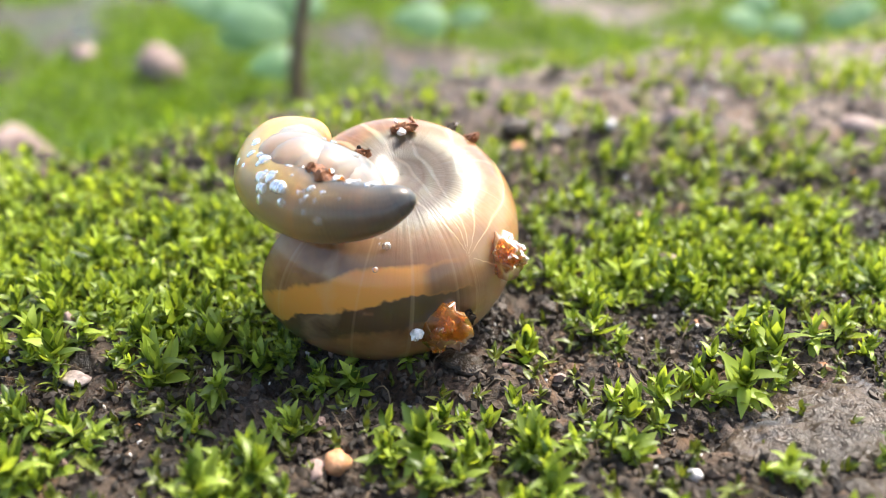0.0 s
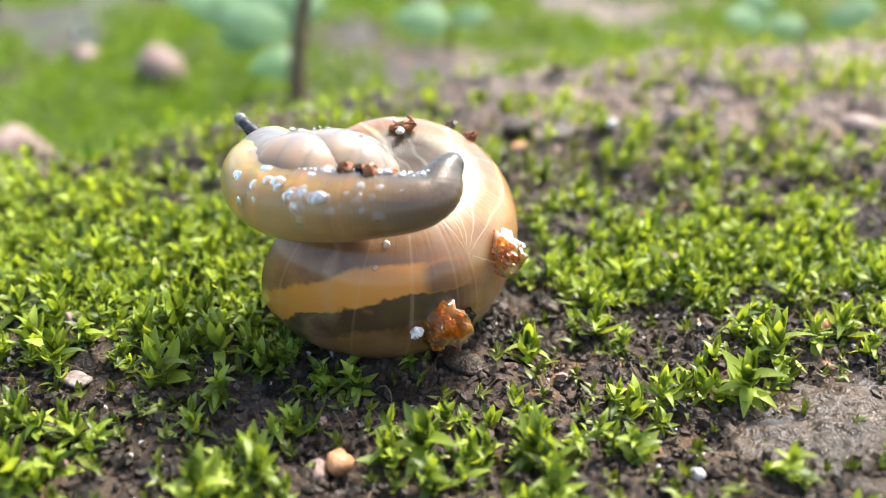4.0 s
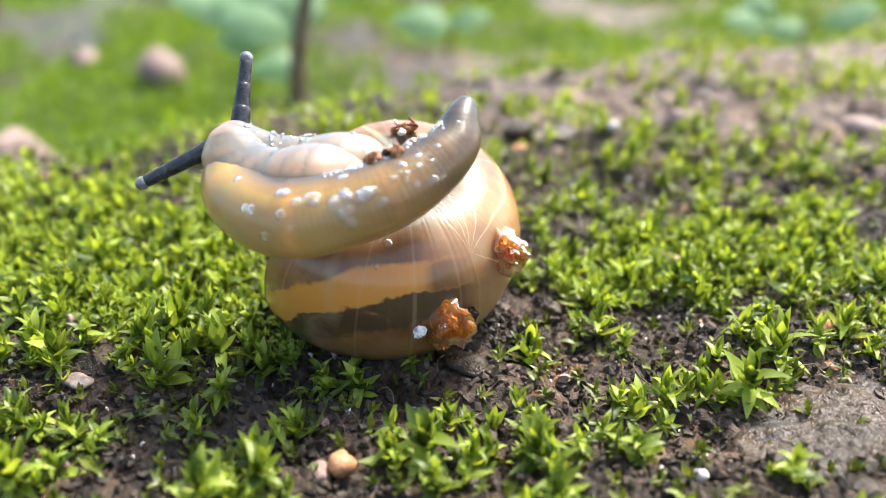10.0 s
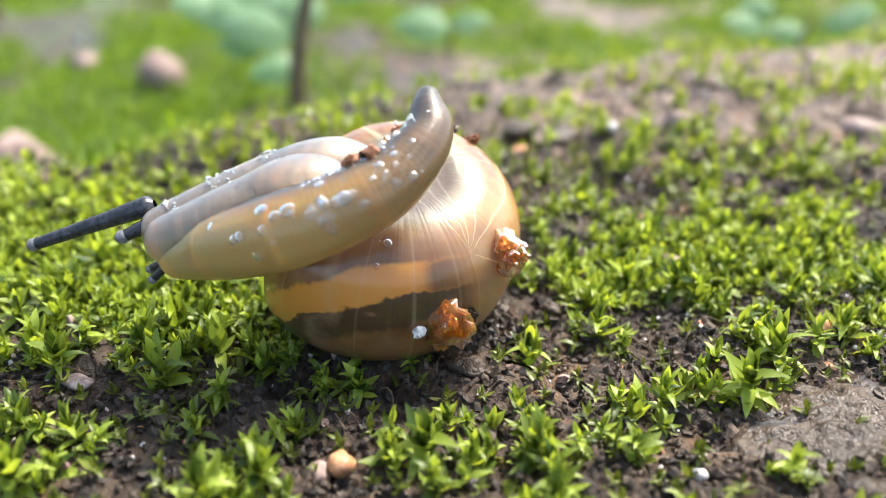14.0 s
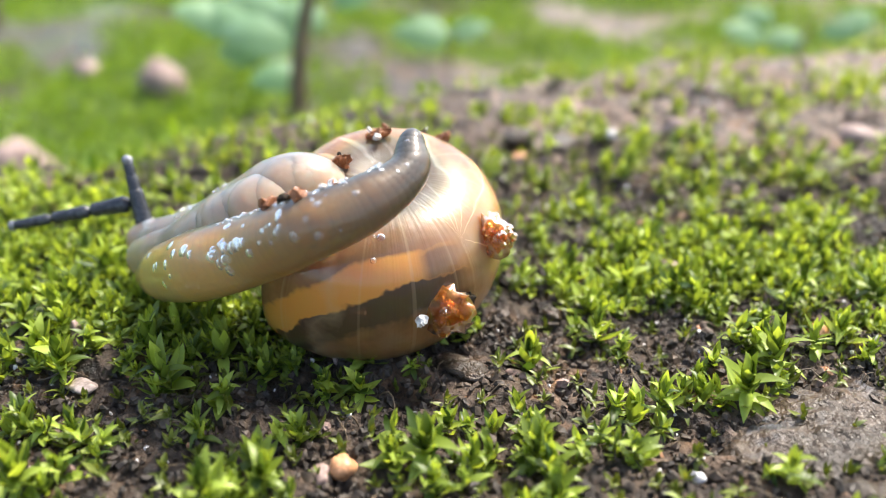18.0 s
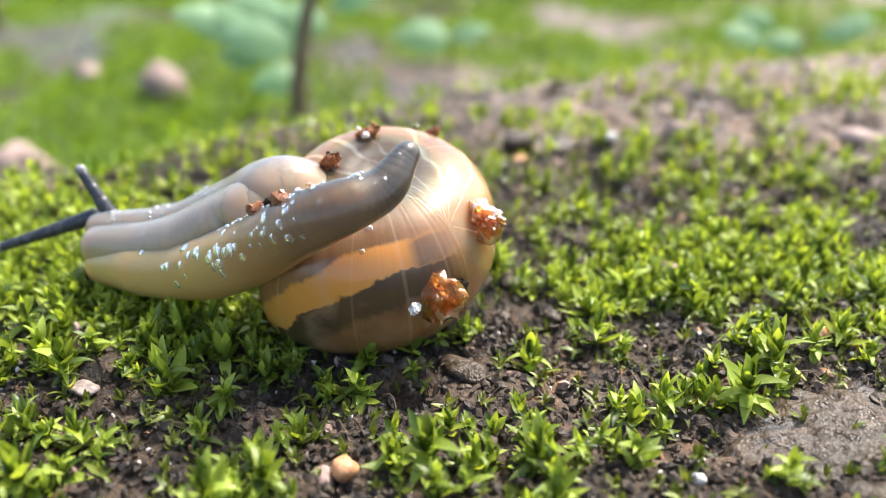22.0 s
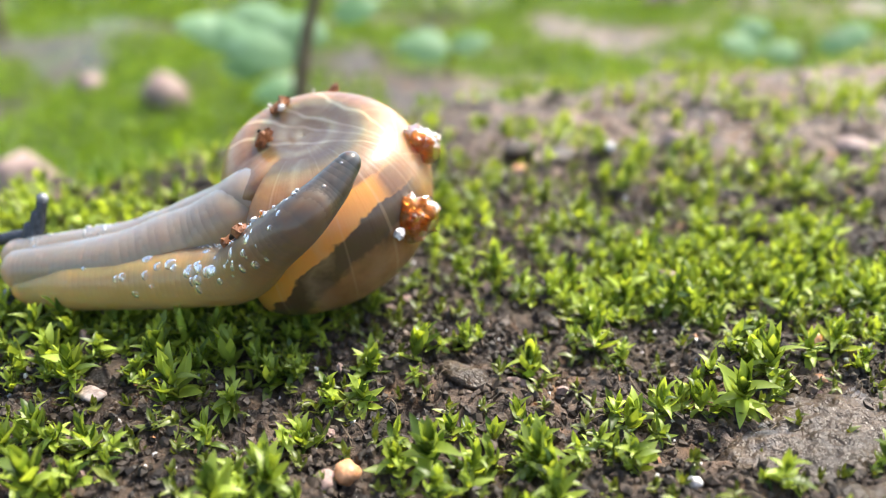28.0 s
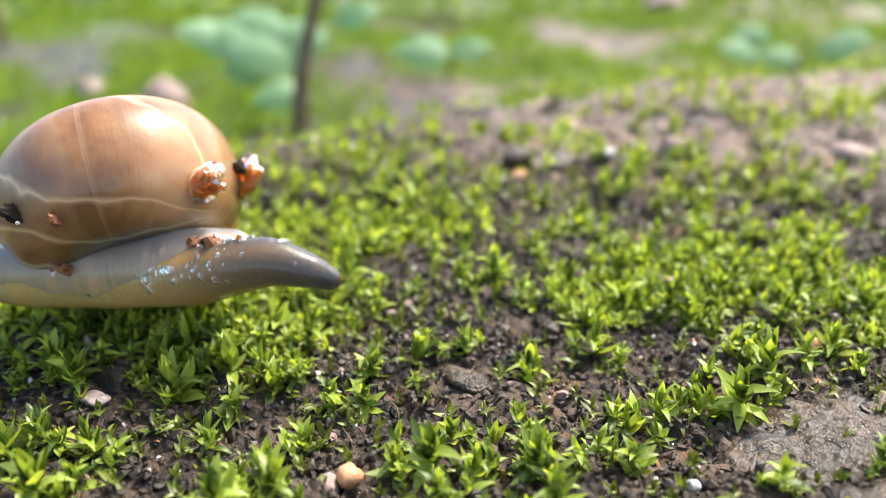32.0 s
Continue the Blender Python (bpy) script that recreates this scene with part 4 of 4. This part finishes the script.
SPINES[13] = ((3.3, 0.7, 13.9), (2.6, -0.7, 12.8), (0.4, -2.4, 11.4), (-2.5, -3.2, 10.5), (-5.6, -3.0, 10.3), (-8.8, -0.7, 10.9), (-10.8, 1.2, 11.7))
SPINES[13.5] = ((2.9, 0.8, 14.2), (2.3, -0.6, 12.8), (0.4, -2.3, 11.4), (-2.5, -3.2, 10.4), (-5.8, -2.7, 9.7), (-9.3, -0.6, 9.7), (-11.8, 0.4, 10.2))
SPINES[14] = ((1.8, 1.1, 14.8), (1.7, -0.5, 13.4), (-0.1, -2.3, 11.8), (-2.8, -3.2, 10.6), (-6.1, -3.0, 9.3), (-9.3, -1.7, 8.0), (-11.3, -1.3, 7.3))
SPINES[14.5] = ((1.0, 0.7, 14.7), (1.1, -0.7, 13.3), (-0.7, -2.6, 11.6), (-3.5, -3.5, 10.5), (-6.6, -2.8, 8.9), (-9.4, -1.2, 7.1), (-10.8, -0.9, 6.3))
SPINES[16.5] = ((1.3, 0.2, 13.9), (1.1, -1.2, 12.7), (-0.9, -2.9, 11.3), (-3.7, -3.7, 10.4), (-7.0, -2.1, 8.7), (-10.3, -0.6, 6.9), (-15.9, 6.4, 2.2))
SPINES[17] = ((1.1, -0.0, 14.0), (0.9, -1.5, 12.5), (-1.1, -3.1, 11.3), (-3.8, -3.9, 10.4), (-7.2, -2.2, 8.5), (-10.9, -0.9, 6.7), (-16.9, 6.3, 2.1))
SPINES[18] = ((0.9, -0.3, 13.4), (0.6, -1.7, 12.3), (-1.5, -3.2, 11.3), (-4.0, -3.8, 10.4), (-7.2, -2.3, 8.5), (-10.7, -0.7, 6.7), (-16.4, 6.3, 2.2))
SPINES[19] = ((2.4, 0.1, 13.1), (1.4, -1.6, 12.3), (-1.5, -3.0, 11.5), (-4.4, -3.4, 10.4), (-7.4, -2.2, 8.8), (-10.0, 0.1, 6.6), (-13.3, 6.5, 2.6))
SPINES[20] = ((1.1, -0.9, 12.7), (-0.0, -2.1, 11.9), (-2.4, -3.2, 11.2), (-4.7, -3.1, 10.1), (-7.3, -2.4, 8.6), (-11.3, 1.8, 5.4), (-15.5, 6.3, 2.6))
SPINES[21] = ((0.4, -1.0, 12.4), (-0.7, -2.0, 11.8), (-3.0, -2.8, 10.9), (-5.5, -2.2, 9.5), (-8.5, -0.7, 7.4), (-12.6, 2.7, 4.8), (-18.5, 6.4, 2.8))
SPINES[22] = ((0.5, -0.7, 13.0), (-0.7, -1.9, 11.7), (-3.1, -2.7, 10.9), (-5.6, -1.8, 9.4), (-8.7, 0.1, 7.0), (-12.8, 3.1, 4.6), (-19.7, 6.5, 3.1))
SPINES[23] = ((-0.2, -0.3, 13.2), (-1.3, -1.5, 11.8), (-3.6, -2.4, 10.8), (-6.1, -1.5, 9.3), (-9.0, 0.9, 6.7), (-13.4, 3.4, 4.5), (-21.5, 6.4, 3.2))
SPINES[24] = ((-1.6, 0.9, 13.0), (-2.5, -0.4, 11.5), (-4.7, -1.3, 10.3), (-6.9, -0.6, 8.6), (-9.5, 1.8, 6.0), (-13.9, 4.0, 4.4), (-22.3, 6.4, 3.1))
SPINES[25.5] = ((-1.7, 1.6, 13.5), (-2.8, 0.2, 12.2), (-4.8, -0.6, 10.4), (-7.1, 0.1, 8.3), (-9.8, 2.4, 5.5), (-14.1, 4.2, 4.1), (-23.1, 6.1, 2.9))
SPINES[27.5] = ((-2.6, 1.4, 12.6), (-3.6, 0.4, 11.5), (-5.2, -0.7, 10.1), (-7.4, -0.1, 8.1), (-9.9, 1.9, 5.5), (-14.8, 3.8, 4.2), (-24.2, 5.6, 2.8))
SPINES[29] = ((-3.2, 1.3, 11.5), (-4.2, 0.5, 10.6), (-5.9, -0.1, 9.2), (-7.7, 0.3, 7.6), (-10.2, 1.5, 5.5), (-15.2, 2.9, 4.7), (-24.4, 4.0, 3.7))
SPINES[29.4] = ((-1.8, 1.5, 10.9), (-3.4, 0.8, 10.0), (-5.7, 0.2, 8.3), (-7.5, 0.6, 7.1), (-9.9, 1.5, 5.5), (-15.2, 3.0, 4.7), (-24.2, 3.6, 3.9))
SPINES[29.6] = ((-1.2, 1.5, 10.7), (-3.0, 0.7, 9.7), (-5.1, 0.4, 8.3), (-7.6, 0.6, 6.9), (-10.2, 1.5, 5.5), (-15.1, 2.5, 5.0), (-23.9, 3.3, 4.2))
SPINES[30] = ((-1.9, 1.5, 10.8), (-3.6, 0.7, 9.7), (-5.8, 0.4, 8.3), (-8.2, 0.6, 6.9), (-10.9, 1.5, 5.6), (-15.4, 2.6, 5.1), (-24.3, 3.3, 4.4))
SPINES[31] = ((-3.4, 0.6, 9.4), (-4.8, -0.0, 8.6), (-6.8, -0.1, 7.8), (-8.9, 0.3, 6.8), (-11.6, 1.4, 5.9), (-16.1, 2.4, 5.3), (-25.0, 3.2, 4.6))
SPINES[32] = ((-4.3, -0.8, 6.9), (-5.7, -0.7, 7.4), (-7.7, -0.3, 7.6), (-9.9, 0.2, 7.0), (-12.6, 1.3, 6.0), (-17.2, 2.4, 5.4), (-26.1, 3.2, 4.8))
NECKS = {}
NECKS[0] = ((-2.0, 4.6, 7.7), (-2.9, 0.8, 10.2), (-4.4, 2.4, 10.5), (-5.3, 4.2, 10.5), (-6.2, 5.8, 10.5))
NECKS[2] = ((-1.4, 5.0, 8.7), (-2.4, 1.2, 11.1), (-4.1, 2.5, 11.1), (-5.6, 3.8, 10.8), (-6.8, 5.0, 10.5))
NECKS[3.5] = ((-1.4, 5.2, 8.6), (-2.4, 1.4, 11.0), (-4.1, 2.4, 11.1), (-5.8, 3.6, 10.9), (-7.4, 4.7, 10.7))
NECKS[5.5] = ((-1.5, 5.4, 8.0), (-2.5, 1.6, 10.5), (-4.4, 2.2, 10.3), (-6.5, 2.9, 10.3), (-7.8, 3.7, 10.3))
NECKS[6] = ((-1.5, 5.4, 8.0), (-2.5, 1.6, 10.5), (-4.4, 2.1, 10.5), (-6.2, 2.7, 10.5), (-7.6, 3.3, 10.6))
NECKS[7] = ((-1.5, 5.4, 8.3), (-2.5, 1.6, 10.7), (-4.4, 1.9, 10.9), (-6.1, 2.1, 11.1), (-7.5, 2.5, 11.5))
NECKS[9] = ((-1.6, 5.5, 8.4), (-2.5, 1.7, 10.9), (-4.4, 1.7, 10.9), (-6.2, 1.8, 11.3), (-8.1, 2.2, 12.2))
NECKS[11] = ((-1.5, 5.5, 8.3), (-2.5, 1.7, 10.7), (-5.0, 1.7, 10.9), (-7.4, 2.0, 11.6), (-8.9, 2.5, 12.6))
NECKS[12] = ((-1.4, 5.5, 8.3), (-2.4, 1.7, 10.7), (-4.6, 1.8, 11.2), (-6.7, 2.4, 12.4), (-8.4, 3.1, 13.9))
NECKS[12.5] = ((-1.5, 5.5, 8.2), (-2.5, 1.7, 10.7), (-4.9, 2.0, 11.4), (-7.3, 2.6, 12.8), (-9.2, 3.1, 14.0))
NECKS[13] = ((-1.5, 5.5, 8.2), (-2.5, 1.7, 10.7), (-5.2, 2.0, 11.4), (-8.3, 2.5, 12.5), (-10.7, 2.8, 13.3))
NECKS[13.5] = ((-1.2, 6.4, 7.9), (-3.1, 1.6, 10.6), (-5.9, 1.6, 10.8), (-9.2, 1.9, 11.3), (-12.6, 2.0, 11.7))
NECKS[14] = ((-1.6, 6.4, 7.9), (-3.4, 1.6, 10.6), (-6.8, 1.2, 10.1), (-9.9, 0.6, 9.2), (-12.6, 0.1, 8.3))
NECKS[14.5] = ((-2.6, 6.2, 7.7), (-4.3, 1.4, 10.4), (-7.2, 1.2, 9.7), (-10.0, 0.9, 8.5), (-12.1, 0.3, 7.0))
NECKS[16.5] = ((-3.5, 6.8, 7.2), (-5.2, 2.0, 10.0), (-8.7, 3.9, 8.3), (-12.6, 5.9, 5.7), (-17.4, 8.0, 3.9))
NECKS[17] = ((-3.5, 6.9, 7.2), (-5.2, 2.1, 10.0), (-8.7, 3.9, 8.2), (-12.6, 5.9, 5.7), (-16.9, 8.0, 3.9))
NECKS[18] = ((-4.0, 7.2, 7.1), (-5.6, 2.5, 9.8), (-9.1, 4.1, 7.9), (-13.0, 5.9, 5.6), (-17.4, 8.0, 4.0))
NECKS[19] = ((-4.4, 7.7, 7.1), (-6.1, 3.0, 9.8), (-9.6, 4.4, 8.0), (-13.1, 6.0, 5.3), (-16.4, 7.9, 3.8))
NECKS[20] = ((-4.4, 7.9, 6.9), (-6.1, 3.2, 9.7), (-9.6, 4.6, 8.0), (-13.8, 6.2, 5.9), (-18.5, 8.4, 5.1))
NECKS[21] = ((-4.9, 8.2, 6.6), (-6.5, 3.5, 9.4), (-10.0, 4.8, 7.7), (-14.2, 6.3, 5.7), (-18.9, 8.1, 4.6))
NECKS[22] = ((-5.0, 8.6, 6.5), (-6.7, 3.8, 9.3), (-10.1, 5.0, 7.7), (-14.7, 6.4, 5.7), (-20.1, 8.2, 4.9))
NECKS[23] = ((-5.4, 8.8, 6.5), (-7.1, 4.0, 9.3), (-10.6, 5.1, 7.7), (-15.5, 6.3, 5.6), (-22.2, 8.1, 5.0))
NECKS[24] = ((-5.4, 7.6, 7.7), (-7.5, 4.4, 9.2), (-11.0, 5.3, 7.6), (-15.9, 6.4, 5.6), (-22.8, 8.0, 4.8))
NECKS[25.5] = ((-5.9, 8.3, 7.6), (-8.1, 5.1, 9.1), (-11.5, 5.6, 7.2), (-16.4, 6.4, 5.2), (-24.1, 7.7, 4.5))
NECKS[27.5] = ((-6.4, 8.8, 7.4), (-8.6, 5.6, 8.9), (-12.1, 5.8, 7.1), (-17.3, 6.2, 5.2), (-25.3, 7.0, 4.2))
NECKS[29] = ((-7.2, 8.2, 6.8), (-9.3, 5.1, 8.3), (-12.3, 5.0, 7.0), (-17.6, 5.1, 5.7), (-25.5, 5.4, 5.1))
NECKS[29.4] = ((-8.0, 4.8, 7.1), (-9.8, 3.4, 7.6), (-12.7, 3.9, 7.0), (-17.3, 4.3, 5.7), (-25.3, 5.0, 5.2))
NECKS[29.6] = ((-9.1, 4.3, 6.2), (-10.8, 2.9, 6.7), (-13.4, 3.4, 6.2), (-17.9, 3.9, 5.6), (-25.4, 4.6, 5.3))
NECKS[30] = ((-9.8, 4.1, 5.8), (-11.5, 2.7, 6.4), (-14.5, 3.2, 5.9), (-19.0, 3.8, 5.4), (-25.8, 4.5, 5.2))
NECKS[31] = ((-10.9, 3.9, 5.8), (-12.5, 2.4, 6.3), (-15.5, 3.0, 5.9), (-20.0, 3.6, 5.5), (-26.8, 4.3, 5.2))
NECKS[32] = ((-11.2, 3.7, 5.8), (-12.8, 2.3, 6.4), (-16.2, 2.8, 6.0), (-20.7, 3.5, 5.6), (-27.6, 4.1, 5.2))
FEELERS = {}
FEELERS[0] = ((-3.8, 4.3, 8.0), (-3.4, 2.5, 5.2), (-4.3, 3.2, 8.1), (-3.7, 1.9, 5.5))
FEELERS[3.5] = ((-8.6, 5.4, 12.2), (-7.6, 4.8, 11.6), (-5.8, 2.9, 9.7), (-4.3, 1.5, 6.8))
FEELERS[5.5] = ((-10.0, 6.0, 12.9), (-8.5, 4.4, 10.7), (-11.3, 2.3, 8.5), (-9.4, 3.3, 9.7))
FEELERS[6] = ((-9.5, 5.7, 13.4), (-8.1, 4.1, 11.2), (-11.1, 2.0, 9.0), (-9.1, 2.9, 10.1))
FEELERS[7] = ((-9.0, 5.0, 14.6), (-7.9, 3.3, 12.2), (-11.7, 1.1, 9.7), (-9.0, 1.9, 10.6))
FEELERS[9] = ((-6.5, 5.1, 15.9), (-8.1, 3.0, 12.8), (-13.8, 1.2, 11.2), (-9.7, 2.1, 12.2))
FEELERS[11] = ((-10.2, 5.7, 17.0), (-9.1, 3.3, 13.3), (-13.5, 0.5, 9.7), (-10.4, 2.0, 11.8))
FEELERS[12] = ((-6.5, 6.6, 18.8), (-8.6, 4.0, 14.7), (-16.2, 2.5, 13.6), (-10.6, 3.0, 13.9))
FEELERS[12.5] = ((-6.8, 6.5, 18.7), (-9.4, 4.0, 14.7), (-17.7, 2.7, 14.1), (-11.0, 3.1, 14.1))
FEELERS[13] = ((-10.7, 6.1, 17.8), (-11.1, 3.8, 14.3), (-19.0, 1.8, 12.3), (-12.5, 2.8, 13.6))
FEELERS[13.5] = ((-19.2, 4.5, 14.7), (-13.1, 2.8, 12.3), (-15.1, 0.9, 10.6), (-13.6, 1.8, 11.5))
FEELERS[14] = ((-20.1, 0.3, 7.1), (-13.7, 0.9, 9.1), (-14.7, -0.6, 8.0), (-13.2, 0.0, 8.5))
FEELERS[14.5] = ((-19.8, -0.0, 4.6), (-13.4, 0.9, 7.3), (-14.3, 0.0, 7.4), (-12.7, 0.4, 7.4))
FEELERS[16.5] = ((-26.6, 9.5, 4.9), (-18.2, 9.3, 5.5), (-14.2, 9.7, 8.0), (-16.8, 8.9, 5.8))
FEELERS[17] = ((-26.0, 9.9, 6.0), (-17.5, 9.4, 5.8), (-12.8, 9.7, 8.1), (-15.9, 8.9, 5.9))
FEELERS[18] = ((-26.6, 9.1, 4.5), (-18.5, 9.4, 6.0), (-18.4, 10.0, 8.8), (-17.8, 9.1, 6.3))
FEELERS[19] = ((-22.4, 11.6, 9.3), (-16.2, 9.7, 6.5), (-15.7, 9.6, 8.1), (-15.7, 9.2, 6.6))
FEELERS[20] = ((-23.3, 8.5, 3.6), (-18.2, 9.1, 5.8), (-21.4, 8.9, 7.0), (-18.1, 8.8, 6.2))
FEELERS[21] = ((-24.7, 8.8, 4.2), (-19.7, 8.9, 5.2), (-22.9, 7.3, 3.8), (-18.8, 8.6, 5.7))
FEELERS[22] = ((-27.6, 8.4, 3.4), (-21.0, 9.0, 5.4), (-21.5, 9.6, 8.5), (-19.9, 8.7, 6.0))
FEELERS[23] = ((-28.0, 8.8, 4.7), (-22.1, 8.8, 5.4), (-23.1, 9.0, 7.7), (-21.3, 8.5, 6.1))
FEELERS[24] = ((-29.1, 9.2, 5.4), (-23.2, 8.7, 5.3), (-27.7, 8.3, 6.3), (-22.9, 8.4, 5.9))
FEELERS[25.5] = ((-29.9, 8.5, 4.3), (-24.3, 8.2, 4.6), (-27.7, 8.3, 6.5), (-23.6, 7.9, 5.2))
FEELERS[27.5] = ((-29.6, 8.1, 4.6), (-25.4, 7.9, 5.0), (-25.4, 8.1, 7.3), (-25.0, 7.5, 5.4))
FEELERS[29] = ((-28.5, 6.3, 5.1), (-25.6, 6.2, 5.8), (-21.8, 6.9, 9.0), (-24.0, 6.0, 6.5))
FEELERS[29.4] = ((-28.3, 5.9, 5.3), (-25.4, 5.8, 6.0), (-23.4, 6.5, 9.1), (-24.4, 5.5, 6.5))
FEELERS[29.6] = ((-28.4, 5.6, 5.5), (-25.5, 5.4, 6.2), (-23.2, 5.7, 8.5), (-24.2, 5.2, 6.8))
FEELERS[30] = ((-28.4, 5.6, 5.5), (-26.0, 5.3, 6.0), (-22.8, 5.8, 8.8), (-24.5, 5.1, 6.6))
FEELERS[31] = ((-29.9, 5.4, 5.7), (-27.4, 5.2, 6.2), (-24.8, 5.4, 8.4), (-26.0, 4.9, 6.7))
FEELERS[32] = ((-31.0, 5.4, 5.9), (-28.5, 5.2, 6.4), (-26.2, 5.2, 8.3), (-27.4, 4.7, 6.6))
SHELL_ROWS = []
SHELL_ROWS.append((0, (-0.33, 3.15, 4.63), (0.975, -0.084, -0.146, -0.143)))
SHELL_ROWS.append((7, (-0.48, 3.33, 4.60), (0.975, -0.084, -0.151, -0.141)))
SHELL_ROWS.append((12, (-0.33, 3.25, 4.57), (0.972, -0.102, -0.157, -0.143)))
SHELL_ROWS.append((14.5, (-0.37, 3.22, 4.61), (0.973, -0.099, -0.154, -0.142)))
SHELL_ROWS.append((17, (-0.68, 3.62, 4.55), (0.972, -0.100, -0.190, -0.092)))
SHELL_ROWS.append((19, (-1.35, 4.07, 4.66), (0.965, -0.117, -0.219, -0.086)))
SHELL_ROWS.append((21, (-1.34, 4.49, 4.67), (0.958, -0.118, -0.240, -0.108)))
SHELL_ROWS.append((23, (-1.56, 5.10, 4.78), (0.950, -0.134, -0.267, -0.089)))
SHELL_ROWS.append((24, (-1.72, 6.44, 4.89), (0.933, -0.152, -0.316, -0.086)))
SHELL_ROWS.append((25.5, (-2.71, 8.11, 5.23), (0.919, -0.120, -0.374, -0.030)))
SHELL_ROWS.append((27.5, (-4.71, 8.02, 6.76), (0.929, -0.064, -0.356, 0.077)))
SHELL_ROWS.append((29, (-5.64, 8.14, 7.02), (0.924, -0.039, -0.363, 0.115)))
SHELL_ROWS.append((29.4, (-8.96, 5.11, 9.68), (0.939, 0.051, -0.263, 0.216)))
SHELL_ROWS.append((29.6, (-10.75, 7.35, 9.40), (0.817, 0.440, -0.358, 0.100)))
SHELL_ROWS.append((30, (-12.58, 7.03, 10.36), (0.497, 0.773, -0.393, -0.001)))
SHELL_ROWS.append((31, (-14.54, 7.49, 9.88), (0.473, 0.775, -0.409, -0.093)))
SHELL_ROWS.append((32, (-17.36, 7.74, 9.26), (0.412, 0.809, -0.418, -0.026)))


# ---- how the snail moves ----


def curve_through(points, count):
    """count places at even steps along a smooth curve through the points."""
    p = np.array(points, float)
    p = np.concatenate([[2 * p[0] - p[1]], p, [2 * p[-1] - p[-2]]])
    out = []
    for i in range(1, len(p) - 2):
        for u in np.linspace(0, 1, 12, endpoint=False):
            a, b, c, d = p[i - 1:i + 3]
            out.append(0.5 * (2 * b + (c - a) * u + (2 * a - 5 * b + 4 * c - d) * u * u + (3 * b - a - 3 * c + d) * u ** 3))
    out.append(p[-2])
    out = np.array(out)
    along = np.concatenate([[0], np.cumsum(np.linalg.norm(np.diff(out, axis=0), axis=1))])
    want = np.linspace(0, along[-1], count)
    return np.stack([np.interp(want, along, out[:, j]) for j in range(3)], -1)


def facing(place, way, side=(0, -0.8, 0.6)):
    """Pose at place with local x along way, and local z as near side as it can be."""
    x = Vector(way).normalized()
    z = Vector(side)
    z = (z - x * z.dot(x)).normalized()
    m = Matrix((x, z.cross(x), z)).transposed().to_4x4()
    m.translation = Vector(place) * MM
    return m


from mathutils import Quaternion


def motions():
    walk(shell, [(t, Matrix.LocRotScale(Vector(c) * MM, Quaternion(q), None)) for t, c, q in SHELL_ROWS])
    times = sorted(SPINES)
    foot_rows = [[] for _ in foot]
    neck_rows = [[] for _ in neck]
    flank_rows = [[] for _ in flank]
    low_rows = [[], []]
    for t in times:
        places = curve_through(SPINES[t], FOOT_COUNT)
        for i, p in enumerate(places):
            way = places[min(i + 1, FOOT_COUNT - 1)] - places[max(i - 1, 0)]
            foot_rows[i].append((t, facing(p, way)))
        head, before = places[-1], places[-5]
        chain = curve_through(NECKS[t], NECK_COUNT)
        for i, p in enumerate(chain):
            way = chain[min(i + 1, NECK_COUNT - 1)] - chain[max(i - 1, 0)]
            neck_rows[i].append((t, facing(p, way)))
            low = places[int((0.5 + 0.5 * i / (NECK_COUNT - 1)) * (FOOT_COUNT - 1))]
            flank_rows[i].append((t, facing(p + (low - p) * 0.5 * min(1.0, i / 24) + np.array((0, -0.35, 0.2)) * min(1.0, i / 24), way)))
        tip_way = Vector(head - before).normalized()
        for j, (dx, dz) in enumerate(((-0.5, -1.0), (-0.8, -0.7))):
            way = tip_way * 0.8 + Vector((dx, -0.2 + 0.5 * j, dz))
            low_rows[j].append((t, facing(Vector(head) + tip_way * 0.6 + way.normalized() * 1.9, way)))
    for ob, rows in zip(foot + neck + flank, foot_rows + neck_rows + flank_rows):
        walk(ob, rows)
    for ob, rows in zip(feelers_low, low_rows):
        walk(ob, rows)
    for stalks, which in ((feeler_far, 0), (feeler_near, 2)):
        for k, ob in enumerate(stalks):
            rows = []
            for t in sorted(FEELERS):
                tip, foot_of = Vector(FEELERS[t][which]), Vector(FEELERS[t][which + 1])
                rows.append((t, facing(tip.lerp(foot_of, k / 3), tip - foot_of)))
            walk(ob, rows)


motions()
